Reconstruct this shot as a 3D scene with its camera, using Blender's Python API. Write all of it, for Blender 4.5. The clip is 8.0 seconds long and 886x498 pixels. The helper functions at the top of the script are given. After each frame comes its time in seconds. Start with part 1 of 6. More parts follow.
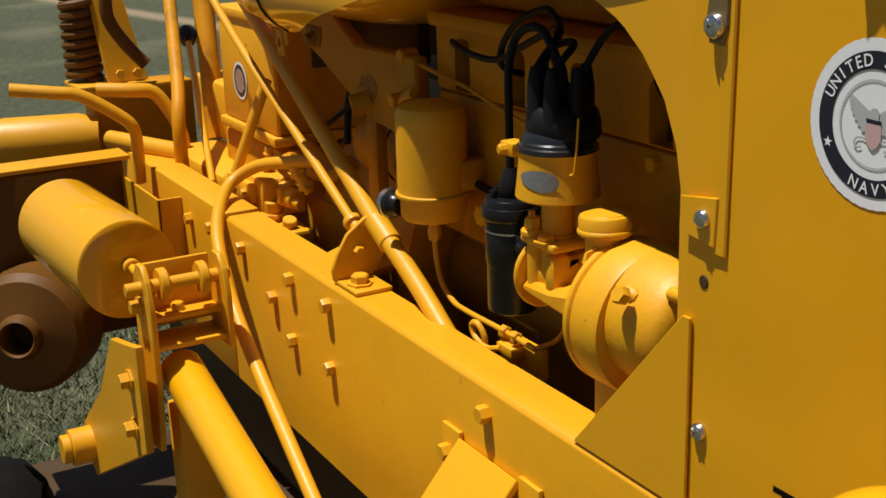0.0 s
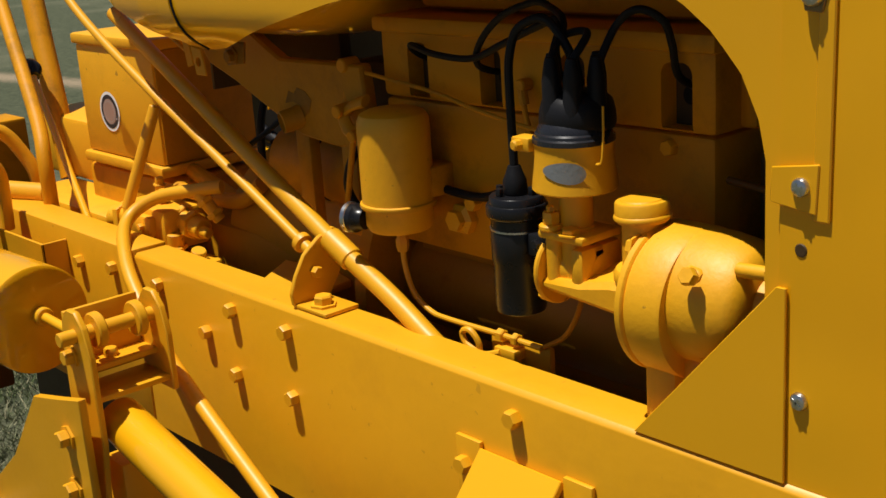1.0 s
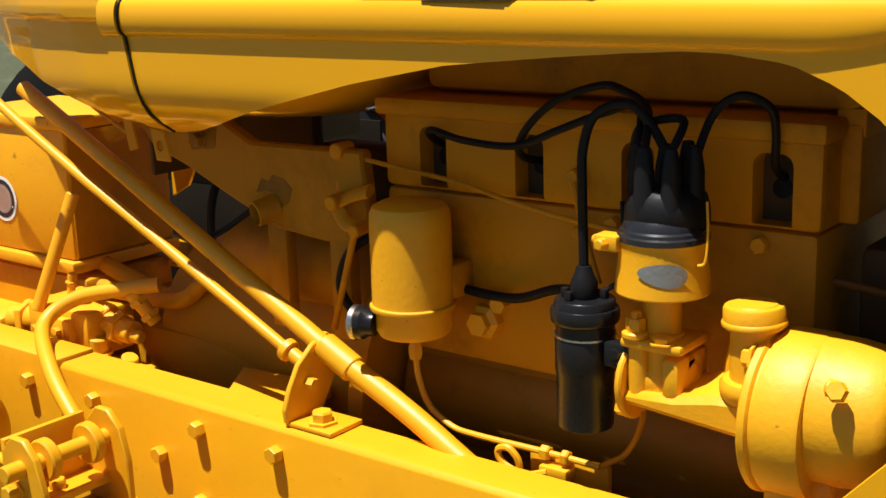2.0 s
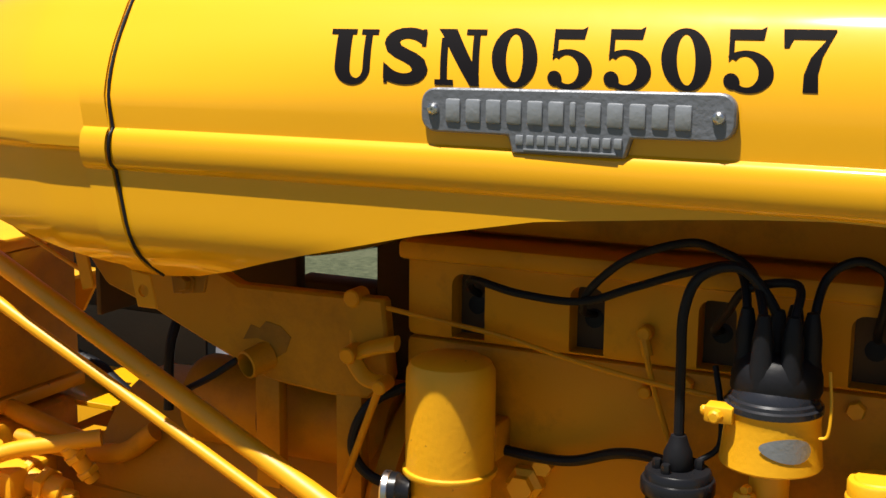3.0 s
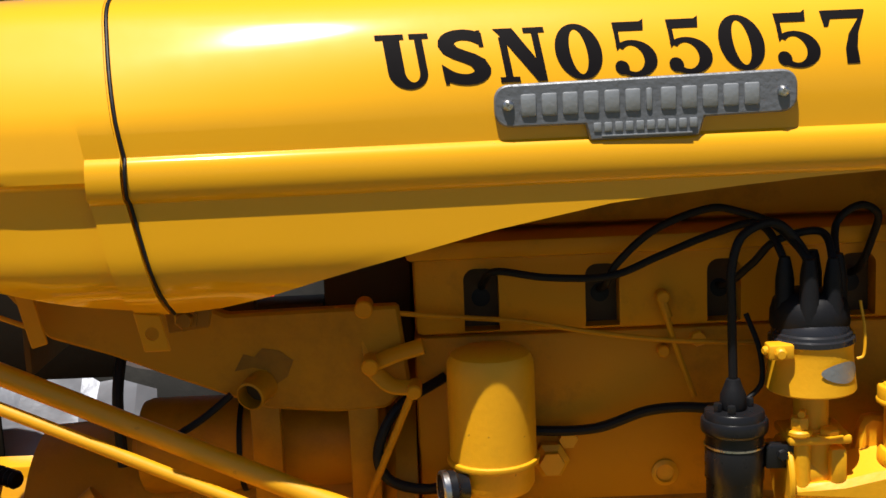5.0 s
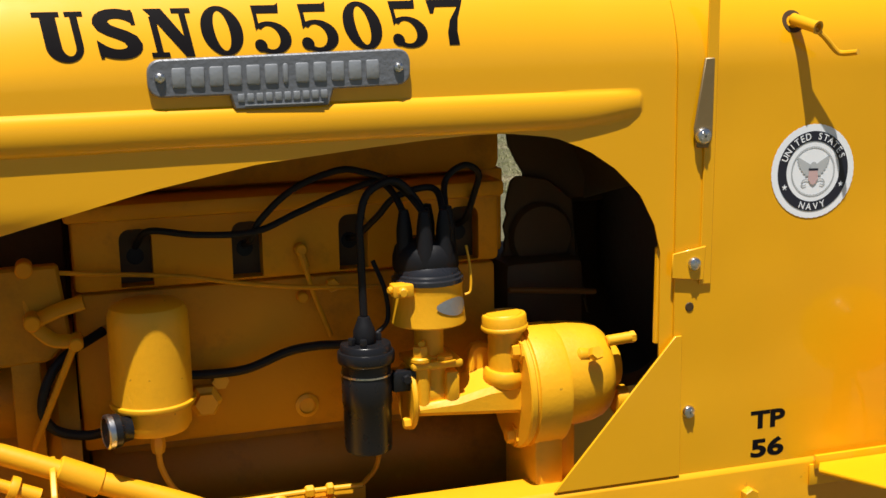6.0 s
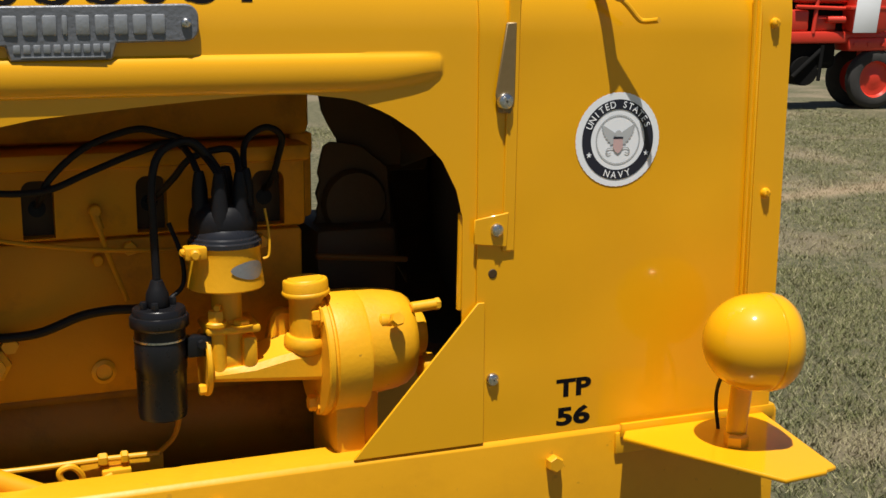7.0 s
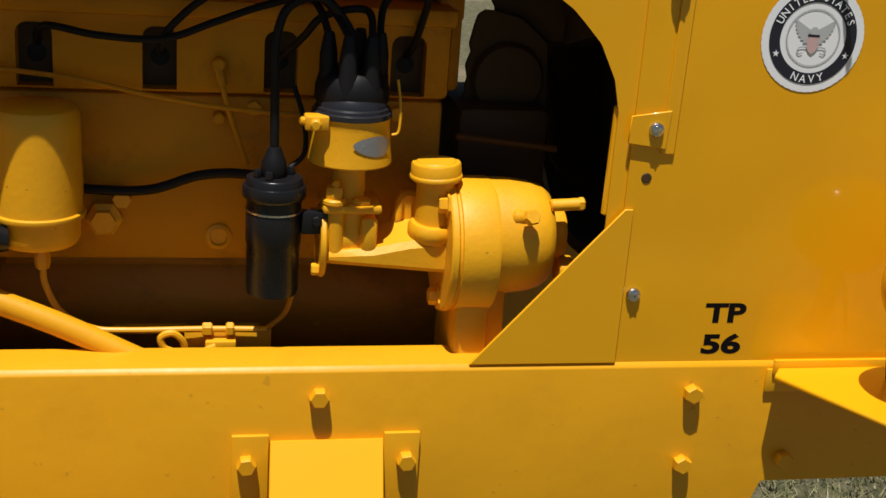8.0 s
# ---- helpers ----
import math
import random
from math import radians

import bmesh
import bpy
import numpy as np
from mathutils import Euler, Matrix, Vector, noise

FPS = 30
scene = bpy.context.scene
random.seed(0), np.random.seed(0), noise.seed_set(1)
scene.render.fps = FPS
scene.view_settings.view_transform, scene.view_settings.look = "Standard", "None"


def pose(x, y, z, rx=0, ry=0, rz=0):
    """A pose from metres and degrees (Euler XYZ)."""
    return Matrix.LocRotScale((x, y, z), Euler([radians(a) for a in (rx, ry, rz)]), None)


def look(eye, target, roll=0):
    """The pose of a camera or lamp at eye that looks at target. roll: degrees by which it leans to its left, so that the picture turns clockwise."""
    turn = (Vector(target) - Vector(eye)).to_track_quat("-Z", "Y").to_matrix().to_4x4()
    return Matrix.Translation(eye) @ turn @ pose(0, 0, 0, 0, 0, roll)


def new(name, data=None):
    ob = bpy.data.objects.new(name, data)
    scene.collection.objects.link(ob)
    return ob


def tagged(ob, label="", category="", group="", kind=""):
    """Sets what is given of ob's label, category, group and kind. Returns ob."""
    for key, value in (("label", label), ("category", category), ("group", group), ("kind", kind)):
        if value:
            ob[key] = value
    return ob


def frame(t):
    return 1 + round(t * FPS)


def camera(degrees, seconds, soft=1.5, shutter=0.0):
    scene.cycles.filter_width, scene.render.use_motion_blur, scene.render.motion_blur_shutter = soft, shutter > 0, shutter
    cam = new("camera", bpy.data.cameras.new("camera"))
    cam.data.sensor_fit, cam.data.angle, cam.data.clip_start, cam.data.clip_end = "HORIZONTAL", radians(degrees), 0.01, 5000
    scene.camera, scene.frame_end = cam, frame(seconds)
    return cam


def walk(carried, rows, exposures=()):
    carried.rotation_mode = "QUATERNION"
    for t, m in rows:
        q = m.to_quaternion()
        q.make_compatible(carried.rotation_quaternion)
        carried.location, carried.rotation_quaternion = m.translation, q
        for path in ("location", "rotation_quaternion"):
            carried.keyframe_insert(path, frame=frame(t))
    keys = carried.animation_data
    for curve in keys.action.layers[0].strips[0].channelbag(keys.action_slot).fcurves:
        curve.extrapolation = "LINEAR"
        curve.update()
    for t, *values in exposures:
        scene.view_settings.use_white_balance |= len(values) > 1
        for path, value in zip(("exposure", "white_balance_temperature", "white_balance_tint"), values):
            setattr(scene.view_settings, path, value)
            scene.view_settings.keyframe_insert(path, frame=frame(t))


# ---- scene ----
cam = camera(39.0, 8.0)
PATH = [
    (0, (0.653, -0.569, 1.392), (-1.023, 0.348, 0.802), -1.8),
    (0.5, (0.596, -0.687, 1.386), (-0.969, 0.428, 0.831), -0.4),
    (1, (0.481, -0.753, 1.374), (-0.971, 0.498, 0.804), -3.9),
    (1.2, (0.414, -0.77, 1.368), (-0.988, 0.537, 0.796), -4.8),
    (2.3, (0.112, -0.847, 1.39), (-0.988, 0.767, 0.959), -0.5),
    (2.5, (0.048, -0.865, 1.417), (-0.969, 0.808, 1.009), 0.0),
    (3, (-0.106, -0.885, 1.432), (-0.952, 0.891, 1.069), 0.6),
    (3.5, (-0.254, -0.88, 1.435), (-0.962, 0.952, 1.058), -0.3),
    (4, (-0.394, -0.87, 1.43), (-0.943, 1.025, 1.104), -1.2),
    (4.2, (-0.441, -0.88, 1.434), (-0.897, 1.041, 1.114), -1.4),
    (5.3, (-0.629, -1.079, 1.426), (-0.454, 0.879, 1.06), -2.4),
    (5.5, (-0.644, -1.112, 1.432), (-0.341, 0.828, 1.051), -2.0),
    (6, (-0.631, -1.162, 1.428), (-0.055, 0.712, 1.035), -1.1),
    (6.5, (-0.581, -1.195, 1.408), (0.122, 0.638, 1.027), -0.7),
    (7, (-0.518, -1.189, 1.398), (0.19, 0.636, 0.988), 0.3),
    (7.5, (-0.467, -1.131, 1.393), (0.176, 0.697, 0.897), 2.1),
    (8, (-0.419, -1.075, 1.401), (-0.024, 0.778, 0.759), 4.2),
]
EXPOSURES = [(0.0, 0.0), (1.2, 0.05), (2.3, 0.75), (3.0, 0.72), (3.5, 0.69), (4.2, 0.45), (5.5, 0.53), (6.0, 0.5), (6.5, 0.35), (7.2, 0.22), (8.0, 0.05)]
walk(cam, [(t, look(eye, target, roll)) for t, eye, target, roll in PATH], EXPOSURES)

# ---- light ----
SUN = Vector((-0.125, -0.252, 0.95)).normalized()
world = bpy.data.worlds.new("sky")
scene.world = world
world.use_nodes = True
wn = world.node_tree.nodes
sky = wn.new("ShaderNodeTexSky")
sky.sky_type = "NISHITA"
sky.sun_disc = False
sky.sun_elevation = math.asin(SUN.z)
sky.sun_rotation = math.atan2(SUN.x, SUN.y)
wn["Background"].inputs["Strength"].default_value = 0.036
world.node_tree.links.new(sky.outputs["Color"], wn["Background"].inputs["Color"])
sun_data = bpy.data.lights.new("sun", "SUN")
sun_data.energy, sun_data.angle, sun_data.color = 5.2, radians(0.6), (1.0, 0.95, 0.86)
sun = new("sun", sun_data)
sun.matrix_world = look(SUN * 20, (0, 0, 0))


# ---- materials ----
def material(name, colour, rough=0.5, metal=0.0, vary=0.06, grain=60.0, bump=0.03, coat=0.0, dirt=None, dirt_amount=0.0, dirt_scale=5.0, spec=0.5, wave=0.0, chips=0.0, lacquer=0.085):
    """Principled paint or metal with broad patches, fine grain, relief and optional dirt."""
    m = bpy.data.materials.new(name)
    m.use_nodes = True
    n, link = m.node_tree.nodes, m.node_tree.links.new
    b = n["Principled BSDF"]
    geo = n.new("ShaderNodeNewGeometry")
    broad = n.new("ShaderNodeTexNoise")
    broad.inputs["Scale"].default_value, broad.inputs["Detail"].default_value = 7.0, 4.0
    fine = n.new("ShaderNodeTexNoise")
    fine.inputs["Scale"].default_value, fine.inputs["Detail"].default_value = grain, 6.0
    link(geo.outputs["Position"], broad.inputs["Vector"])
    link(geo.outputs["Position"], fine.inputs["Vector"])
    mix = n.new("ShaderNodeMix")
    mix.data_type = "RGBA"
    mix.inputs["A"].default_value = (*[c * (1 - vary) for c in colour], 1)
    mix.inputs["B"].default_value = (*[min(1.0, c * (1 + vary)) for c in colour], 1)
    link(broad.outputs["Fac"], mix.inputs["Factor"])
    tint = mix.outputs["Result"]
    if dirt:
        patch = n.new("ShaderNodeTexNoise")
        patch.inputs["Scale"].default_value, patch.inputs["Detail"].default_value = dirt_scale, 8.0
        patch.inputs["Roughness"].default_value = 0.7
        link(geo.outputs["Position"], patch.inputs["Vector"])
        ramp = n.new("ShaderNodeMapRange")
        ramp.inputs["From Min"].default_value, ramp.inputs["From Max"].default_value = 0.5, 0.72
        ramp.inputs["To Max"].default_value = dirt_amount
        link(patch.outputs["Fac"], ramp.inputs["Value"])
        over = n.new("ShaderNodeMix")
        over.data_type = "RGBA"
        over.inputs["B"].default_value = (*dirt, 1)
        link(ramp.outputs["Result"], over.inputs["Factor"])
        link(tint, over.inputs["A"])
        tint = over.outputs["Result"]
    if chips:
        # small chips and specks where the paint has come off
        speck = n.new("ShaderNodeTexNoise")
        speck.inputs["Scale"].default_value, speck.inputs["Detail"].default_value = 70.0, 4.0
        link(geo.outputs["Position"], speck.inputs["Vector"])
        keep = n.new("ShaderNodeMapRange")
        keep.inputs["From Min"].default_value, keep.inputs["From Max"].default_value = 0.70, 0.73
        keep.inputs["To Max"].default_value = chips
        link(speck.outputs["Fac"], keep.inputs["Value"])
        worn = n.new("ShaderNodeMix")
        worn.data_type = "RGBA"
        worn.inputs["B"].default_value = (0.10, 0.045, 0.012, 1)
        link(keep.outputs["Result"], worn.inputs["Factor"])
        link(tint, worn.inputs["A"])
        tint = worn.outputs["Result"]
    link(tint, b.inputs["Base Color"])
    gloss = n.new("ShaderNodeMapRange")
    gloss.inputs["To Min"].default_value, gloss.inputs["To Max"].default_value = max(0.02, rough - 0.05), min(1.0, rough + 0.06)
    link(fine.outputs["Fac"], gloss.inputs["Value"])
    link(gloss.outputs["Result"], b.inputs["Roughness"])
    b.inputs["Metallic"].default_value = metal
    b.inputs["Specular IOR Level"].default_value = spec
    b.inputs["Coat Weight"].default_value = coat
    b.inputs["Coat Roughness"].default_value = lacquer
    if bump:
        rise = n.new("ShaderNodeBump")
        rise.inputs["Strength"].default_value, rise.inputs["Distance"].default_value = bump, 0.002
        link(fine.outputs["Fac"], rise.inputs["Height"])
        link(rise.outputs["Normal"], b.inputs["Normal"])
        if wave:
            swell = n.new("ShaderNodeBump")
            swell.inputs["Strength"].default_value, swell.inputs["Distance"].default_value = wave, 0.02
            slow = n.new("ShaderNodeTexNoise")
            slow.inputs["Scale"].default_value, slow.inputs["Detail"].default_value = 5.0, 1.0
            link(geo.outputs["Position"], slow.inputs["Vector"])
            link(slow.outputs["Fac"], swell.inputs["Height"])
            link(swell.outputs["Normal"], rise.inputs["Normal"])
    return m


YELLOW = (0.80, 0.385, 0.004)
PAINT = material("yellow_gloss_paint", YELLOW, 0.45, vary=0.03, grain=45, bump=0.008, coat=1.0, spec=0.12, wave=0.06, lacquer=0.08)
PANEL = material("yellow_dented_panel_paint", YELLOW, 0.45, vary=0.04, grain=45, bump=0.015, coat=0.8, spec=0.12, wave=0.35, dirt=(0.66, 0.30, 0.005), dirt_amount=0.12, dirt_scale=3)
PAINT_FLAT = material("yellow_brushed_paint", (0.73, 0.345, 0.004), 0.45, vary=0.06, grain=70, bump=0.16, dirt=(0.46, 0.20, 0.006), dirt_amount=0.28, dirt_scale=7, wave=0.25, chips=0.22)
CAST = material("yellow_painted_casting", (0.79, 0.378, 0.004), 0.5, vary=0.08, grain=200, bump=0.15, chips=0.5, dirt=(0.34, 0.15, 0.006), dirt_amount=0.28, dirt_scale=11)
# Yellow darkened for the engine bay's shade, plus random stain patches.
ENGINE = material("yellow_enamel_in_shade", (0.62, 0.262, 0.0015), 0.52, vary=0.12, grain=200, bump=0.16, dirt=(0.15, 0.068, 0.006), dirt_amount=0.65, dirt_scale=8, spec=0.25)
BLACKENED = material("black_shade_sheet", (0.012, 0.009, 0.006), 0.8, vary=0.3, grain=90, bump=0.2, spec=0.1)
# Dark brown for metal; it also paints the deep shade of the bay.
DARKBROWN = material("dark_metal_and_deep_shade", (0.068, 0.039, 0.015), 0.6, vary=0.3, grain=90, bump=0.3, spec=0.3)
BLACK = material("black_bakelite", (0.010, 0.010, 0.012), 0.28, spec=0.35, vary=0.1, grain=90, bump=0.05)
RUBBER = material("black_rubber_cable", (0.009, 0.009, 0.011), 0.5, spec=0.2, vary=0.15, grain=120, bump=0.15)
STEEL = material("zinc_plated_steel", (0.62, 0.62, 0.63), 0.28, metal=1.0, vary=0.08, grain=200, bump=0.1)
CASTALU = material("cast_aluminium_badge", (0.165, 0.175, 0.198), 0.45, metal=0.35, vary=0.15, grain=220, bump=0.35)
SHIELD = material("dull_crumpled_sheet", (0.24, 0.25, 0.29), 0.33, metal=0.5, vary=0.25, grain=60, bump=0.3)
ALURAISED = material("rubbed_aluminium_relief", (0.30, 0.315, 0.34), 0.38, metal=0.4, vary=0.1, grain=220, bump=0.2)
TARNISHED = material("tarnished_latch_metal", (0.23, 0.160, 0.070), 0.45, metal=0.4, vary=0.2, grain=150, bump=0.2)
DARKMETAL = material("dark_glossy_cap_metal", (0.022, 0.023, 0.029), 0.26, metal=0.2, vary=0.1, grain=90, bump=0.05)
LETTER = material("black_stencil_paint", (0.008, 0.007, 0.008), 0.6, vary=0.2, grain=90, bump=0.03, spec=0.03)
WHITE = material("white_vinyl_decal", (0.85, 0.88, 0.93), 0.4, vary=0.03, grain=90, bump=0.02)
NAVYINK = material("dark_navy_vinyl", (0.014, 0.016, 0.03), 0.4, vary=0.1, grain=90, bump=0.02)
GREYINK = material("pale_grey_print", (0.46, 0.48, 0.50), 0.45, vary=0.1, grain=90, bump=0.02)
PINKFOIL = material("pinkish_foil", (0.40, 0.28, 0.25), 0.35, metal=0.3, vary=0.3, grain=60, bump=0.05)
REDINK = material("faded_red_print", (0.58, 0.40, 0.40), 0.45, vary=0.1, grain=90, bump=0.02)
TYRE = material("black_tyre_rubber", (0.010, 0.010, 0.010), 0.85, spec=0.06, vary=0.2, grain=80, bump=0.4, dirt=(0.03, 0.025, 0.02), dirt_amount=0.3)
# Yellow turned down for parts in shade, with random darker patches.
SHADEYELLOW = material("shaded_yellow_enamel", (0.48, 0.212, 0.002), 0.52, vary=0.15, grain=160, bump=0.18, dirt=(0.14, 0.064, 0.004), dirt_amount=0.55, dirt_scale=7, spec=0.25)
# Deep yellow-brown paints the crankcase's shade, with random darker patches.
DEEPYELLOW = material("darkened_yellow_enamel", (0.27, 0.118, 0.002), 0.5, vary=0.2, grain=120, bump=0.2, dirt=(0.06, 0.027, 0.004), dirt_amount=0.8, dirt_scale=6, spec=0.3)
# Lighter copy for tyres in sun: the light is in the grey, with dust patches.
SUNTYRE = material("sunlit_tyre_rubber", (0.045, 0.043, 0.042), 0.8, spec=0.2, vary=0.2, grain=80, bump=0.4, dirt=(0.12, 0.105, 0.09), dirt_amount=0.3)
REDPAINT = material("red_tractor_paint", (0.64, 0.040, 0.020), 0.35, vary=0.08, grain=50, bump=0.05, coat=0.2)
# Brown of spring and hose; also paints shade on yellow parts.
BROWNED = material("brown_and_shaded_yellow", (0.13, 0.053, 0.006), 0.55, spec=0.25, vary=0.15, grain=70, bump=0.2)


# ---- mesh helpers ----
def vec(p):
    return Vector(p)


def box(bm, lo, hi, bevel=0.0015, turn=None):
    """A bevelled block between two corners."""
    b = bmesh.new()
    bmesh.ops.create_cube(b, size=1)
    lo, hi = vec(lo), vec(hi)
    for v in b.verts:
        v.co = Vector(((lo[k] + hi[k]) / 2 + v.co[k] * (hi[k] - lo[k]) for k in range(3)))
    if bevel:
        bmesh.ops.bevel(b, geom=list(b.edges), offset=bevel, segments=2, profile=0.5, affect="EDGES")
    return merge(bm, b, turn)


def merge(bm, b, turn=None):
    if turn is not None:
        b.transform(turn)
    me = bpy.data.meshes.new("t")
    b.to_mesh(me)
    b.free()
    bm.from_mesh(me)
    bpy.data.meshes.remove(me)
    return bm


def frame_of(axis):
    return Vector((0, 0, 1)).rotation_difference(vec(axis).normalized()).to_matrix()


def lathe(bm, base, axis, profile, seg=28, spin=0.0):
    """A turned body: profile rows of (radius, distance along the axis)."""
    m, base = frame_of(axis), vec(base)
    rings = []
    for r, h in profile:
        if r <= 1e-6:
            rings.append([bm.verts.new(base + m @ Vector((0, 0, h)))])
        else:
            rings.append([bm.verts.new(base + m @ Vector((r * math.cos(spin + 2 * math.pi * k / seg), r * math.sin(spin + 2 * math.pi * k / seg), h))) for k in range(seg)])
    for a, b in zip(rings, rings[1:]):
        for k in range(seg):
            j = (k + 1) % seg
            if len(a) == 1 and len(b) == 1:
                continue
            if len(a) == 1:
                bm.faces.new((a[0], b[j], b[k]))
            elif len(b) == 1:
                bm.faces.new((a[k], a[j], b[0]))
            else:
                bm.faces.new((a[k], a[j], b[j], b[k]))
    return bm


def rod(bm, p, q, r, r2=None, seg=18, bevel=0.0015):
    """A closed round bar from p to q with eased rims."""
    p, q = vec(p), vec(q)
    h, r2 = (q - p).length, r if r2 is None else r2
    e = min(bevel, r * 0.5, r2 * 0.5, h * 0.3)
    return lathe(bm, p, q - p, [(0, 0), (r - e, 0), (r, e), (r2, h - e), (r2 - e, h), (0, h)], seg)


def curve_points(points, steps=8):
    """Points of a smooth curve through the given ones."""
    pts = [vec(p) for p in points]
    if len(pts) < 3:
        return pts
    pts = [2 * pts[0] - pts[1]] + pts + [2 * pts[-1] - pts[-2]]
    out = []
    for a, b, c, d in zip(pts, pts[1:], pts[2:], pts[3:]):
        for k in range(steps):
            t = k / steps
            out.append(0.5 * (2 * b + (c - a) * t + (2 * a - 5 * b + 4 * c - d) * t * t + (3 * b - a - 3 * c + d) * t ** 3))
    return out + [pts[-2]]


def sweep(bm, points, r, seg=10, steps=8, smooth=True, flat=1.0, ends=None, ribs=0.0):
    """A tube along a curve; flat squashes it across, ends gives another radius at the far end, ribs swells every other ring."""
    pts = curve_points(points, steps) if smooth else [vec(p) for p in points]
    t = (pts[1] - pts[0]).normalized()
    side = t.orthogonal().normalized()
    rings = []
    for i, p in enumerate(pts):
        ahead = (pts[min(i + 1, len(pts) - 1)] - pts[max(i - 1, 0)]).normalized()
        side = (side - ahead * side.dot(ahead)).normalized()
        up = ahead.cross(side)
        q = (r if ends is None else r + (ends - r) * i / (len(pts) - 1)) * (1 + ribs * (i % 2))
        rings.append([bm.verts.new(p + side * (q * math.cos(2 * math.pi * k / seg)) + up * (flat * q * math.sin(2 * math.pi * k / seg))) for k in range(seg)])
    for a, b in zip(rings, rings[1:]):
        for k in range(seg):
            j = (k + 1) % seg
            bm.faces.new((a[k], a[j], b[j], b[k]))
    bm.faces.new(rings[0][::-1])
    bm.faces.new(rings[-1])
    return bm


def slab(bm, outline, place, depth, bevel=0.001):
    """A flat plate: outline in two numbers a point, place(u, v, w) puts it in the world, w runs through its thickness."""
    b = bmesh.new()
    front = [b.verts.new(place(u, v, 0)) for u, v in outline]
    back = [b.verts.new(place(u, v, depth)) for u, v in outline]
    b.faces.new(front)
    b.faces.new(back[::-1])
    for k in range(len(front)):
        j = (k + 1) % len(front)
        b.faces.new((front[k], back[k], back[j], front[j]))
    bmesh.ops.recalc_face_normals(b, faces=b.faces)
    if bevel:
        rims = [e for e in b.edges if all(len(f.verts) > 4 or True for f in e.link_faces)]
        bmesh.ops.bevel(b, geom=rims, offset=bevel, segments=1, affect="EDGES", clamp_overlap=True)
    return merge(bm, b)


def on_side(y):
    """Places a plate that is parallel to the tractor's side: u forwards, v up, w inwards."""
    return lambda u, v, w: Vector((u, y + w, v))


def arc(cx, cy, r, a, b, n=12):
    return [(cx + r * math.cos(radians(a + (b - a) * k / n)), cy + r * math.sin(radians(a + (b - a) * k / n))) for k in range(n + 1)]


def thing(name, at, label, category, group=""):
    ob = new(name)
    ob.empty_display_size = 0.05
    ob.location = at
    return tagged(ob, label, category, group)


def settle(ob, parent):
    if parent is not None:
        while parent.parent is not None and parent.parent.parent is not None:
            parent = parent.parent
        ob.parent = parent
        if parent.type == "EMPTY":
            ob.matrix_parent_inverse = Matrix.Translation(-parent.location)
        else:
            ob.matrix_parent_inverse = parent.matrix_basis.inverted()
    return ob


def part(name, bm, material_, parent=None, label="", angle=35, weld=False):
    """Links a bmesh as one mesh object under a thing or a part."""
    if weld:
        bmesh.ops.remove_doubles(bm, verts=bm.verts, dist=1e-5)
    bmesh.ops.recalc_face_normals(bm, faces=bm.faces)
    me = bpy.data.meshes.new(name)
    bm.to_mesh(me)
    bm.free()
    me.materials.append(material_)
    me.polygons.foreach_set("use_smooth", [True] * len(me.polygons))
    me.set_sharp_from_angle(angle=radians(angle))
    ob = new(name, me)
    if label:
        ob["label"] = label
    return settle(ob, parent)


def carve(ob, cutter):
    """Cuts the shape of a bmesh out of a mesh object, for good."""
    bmesh.ops.recalc_face_normals(cutter, faces=cutter.faces)
    me = bpy.data.meshes.new("cutter")
    cutter.to_mesh(me)
    cutter.free()
    tool = new("cutter", me)
    mod = ob.modifiers.new("cut", "BOOLEAN")
    mod.operation, mod.object, mod.solver = "DIFFERENCE", tool, "EXACT"
    cut = bpy.data.meshes.new_from_object(ob.evaluated_get(bpy.context.evaluated_depsgraph_get()))
    ob.modifiers.clear()
    cut.name = ob.data.name
    ob.data = cut
    cut.set_sharp_from_angle(angle=radians(35))
    bpy.data.objects.remove(tool)
    return ob


SHARED = {}


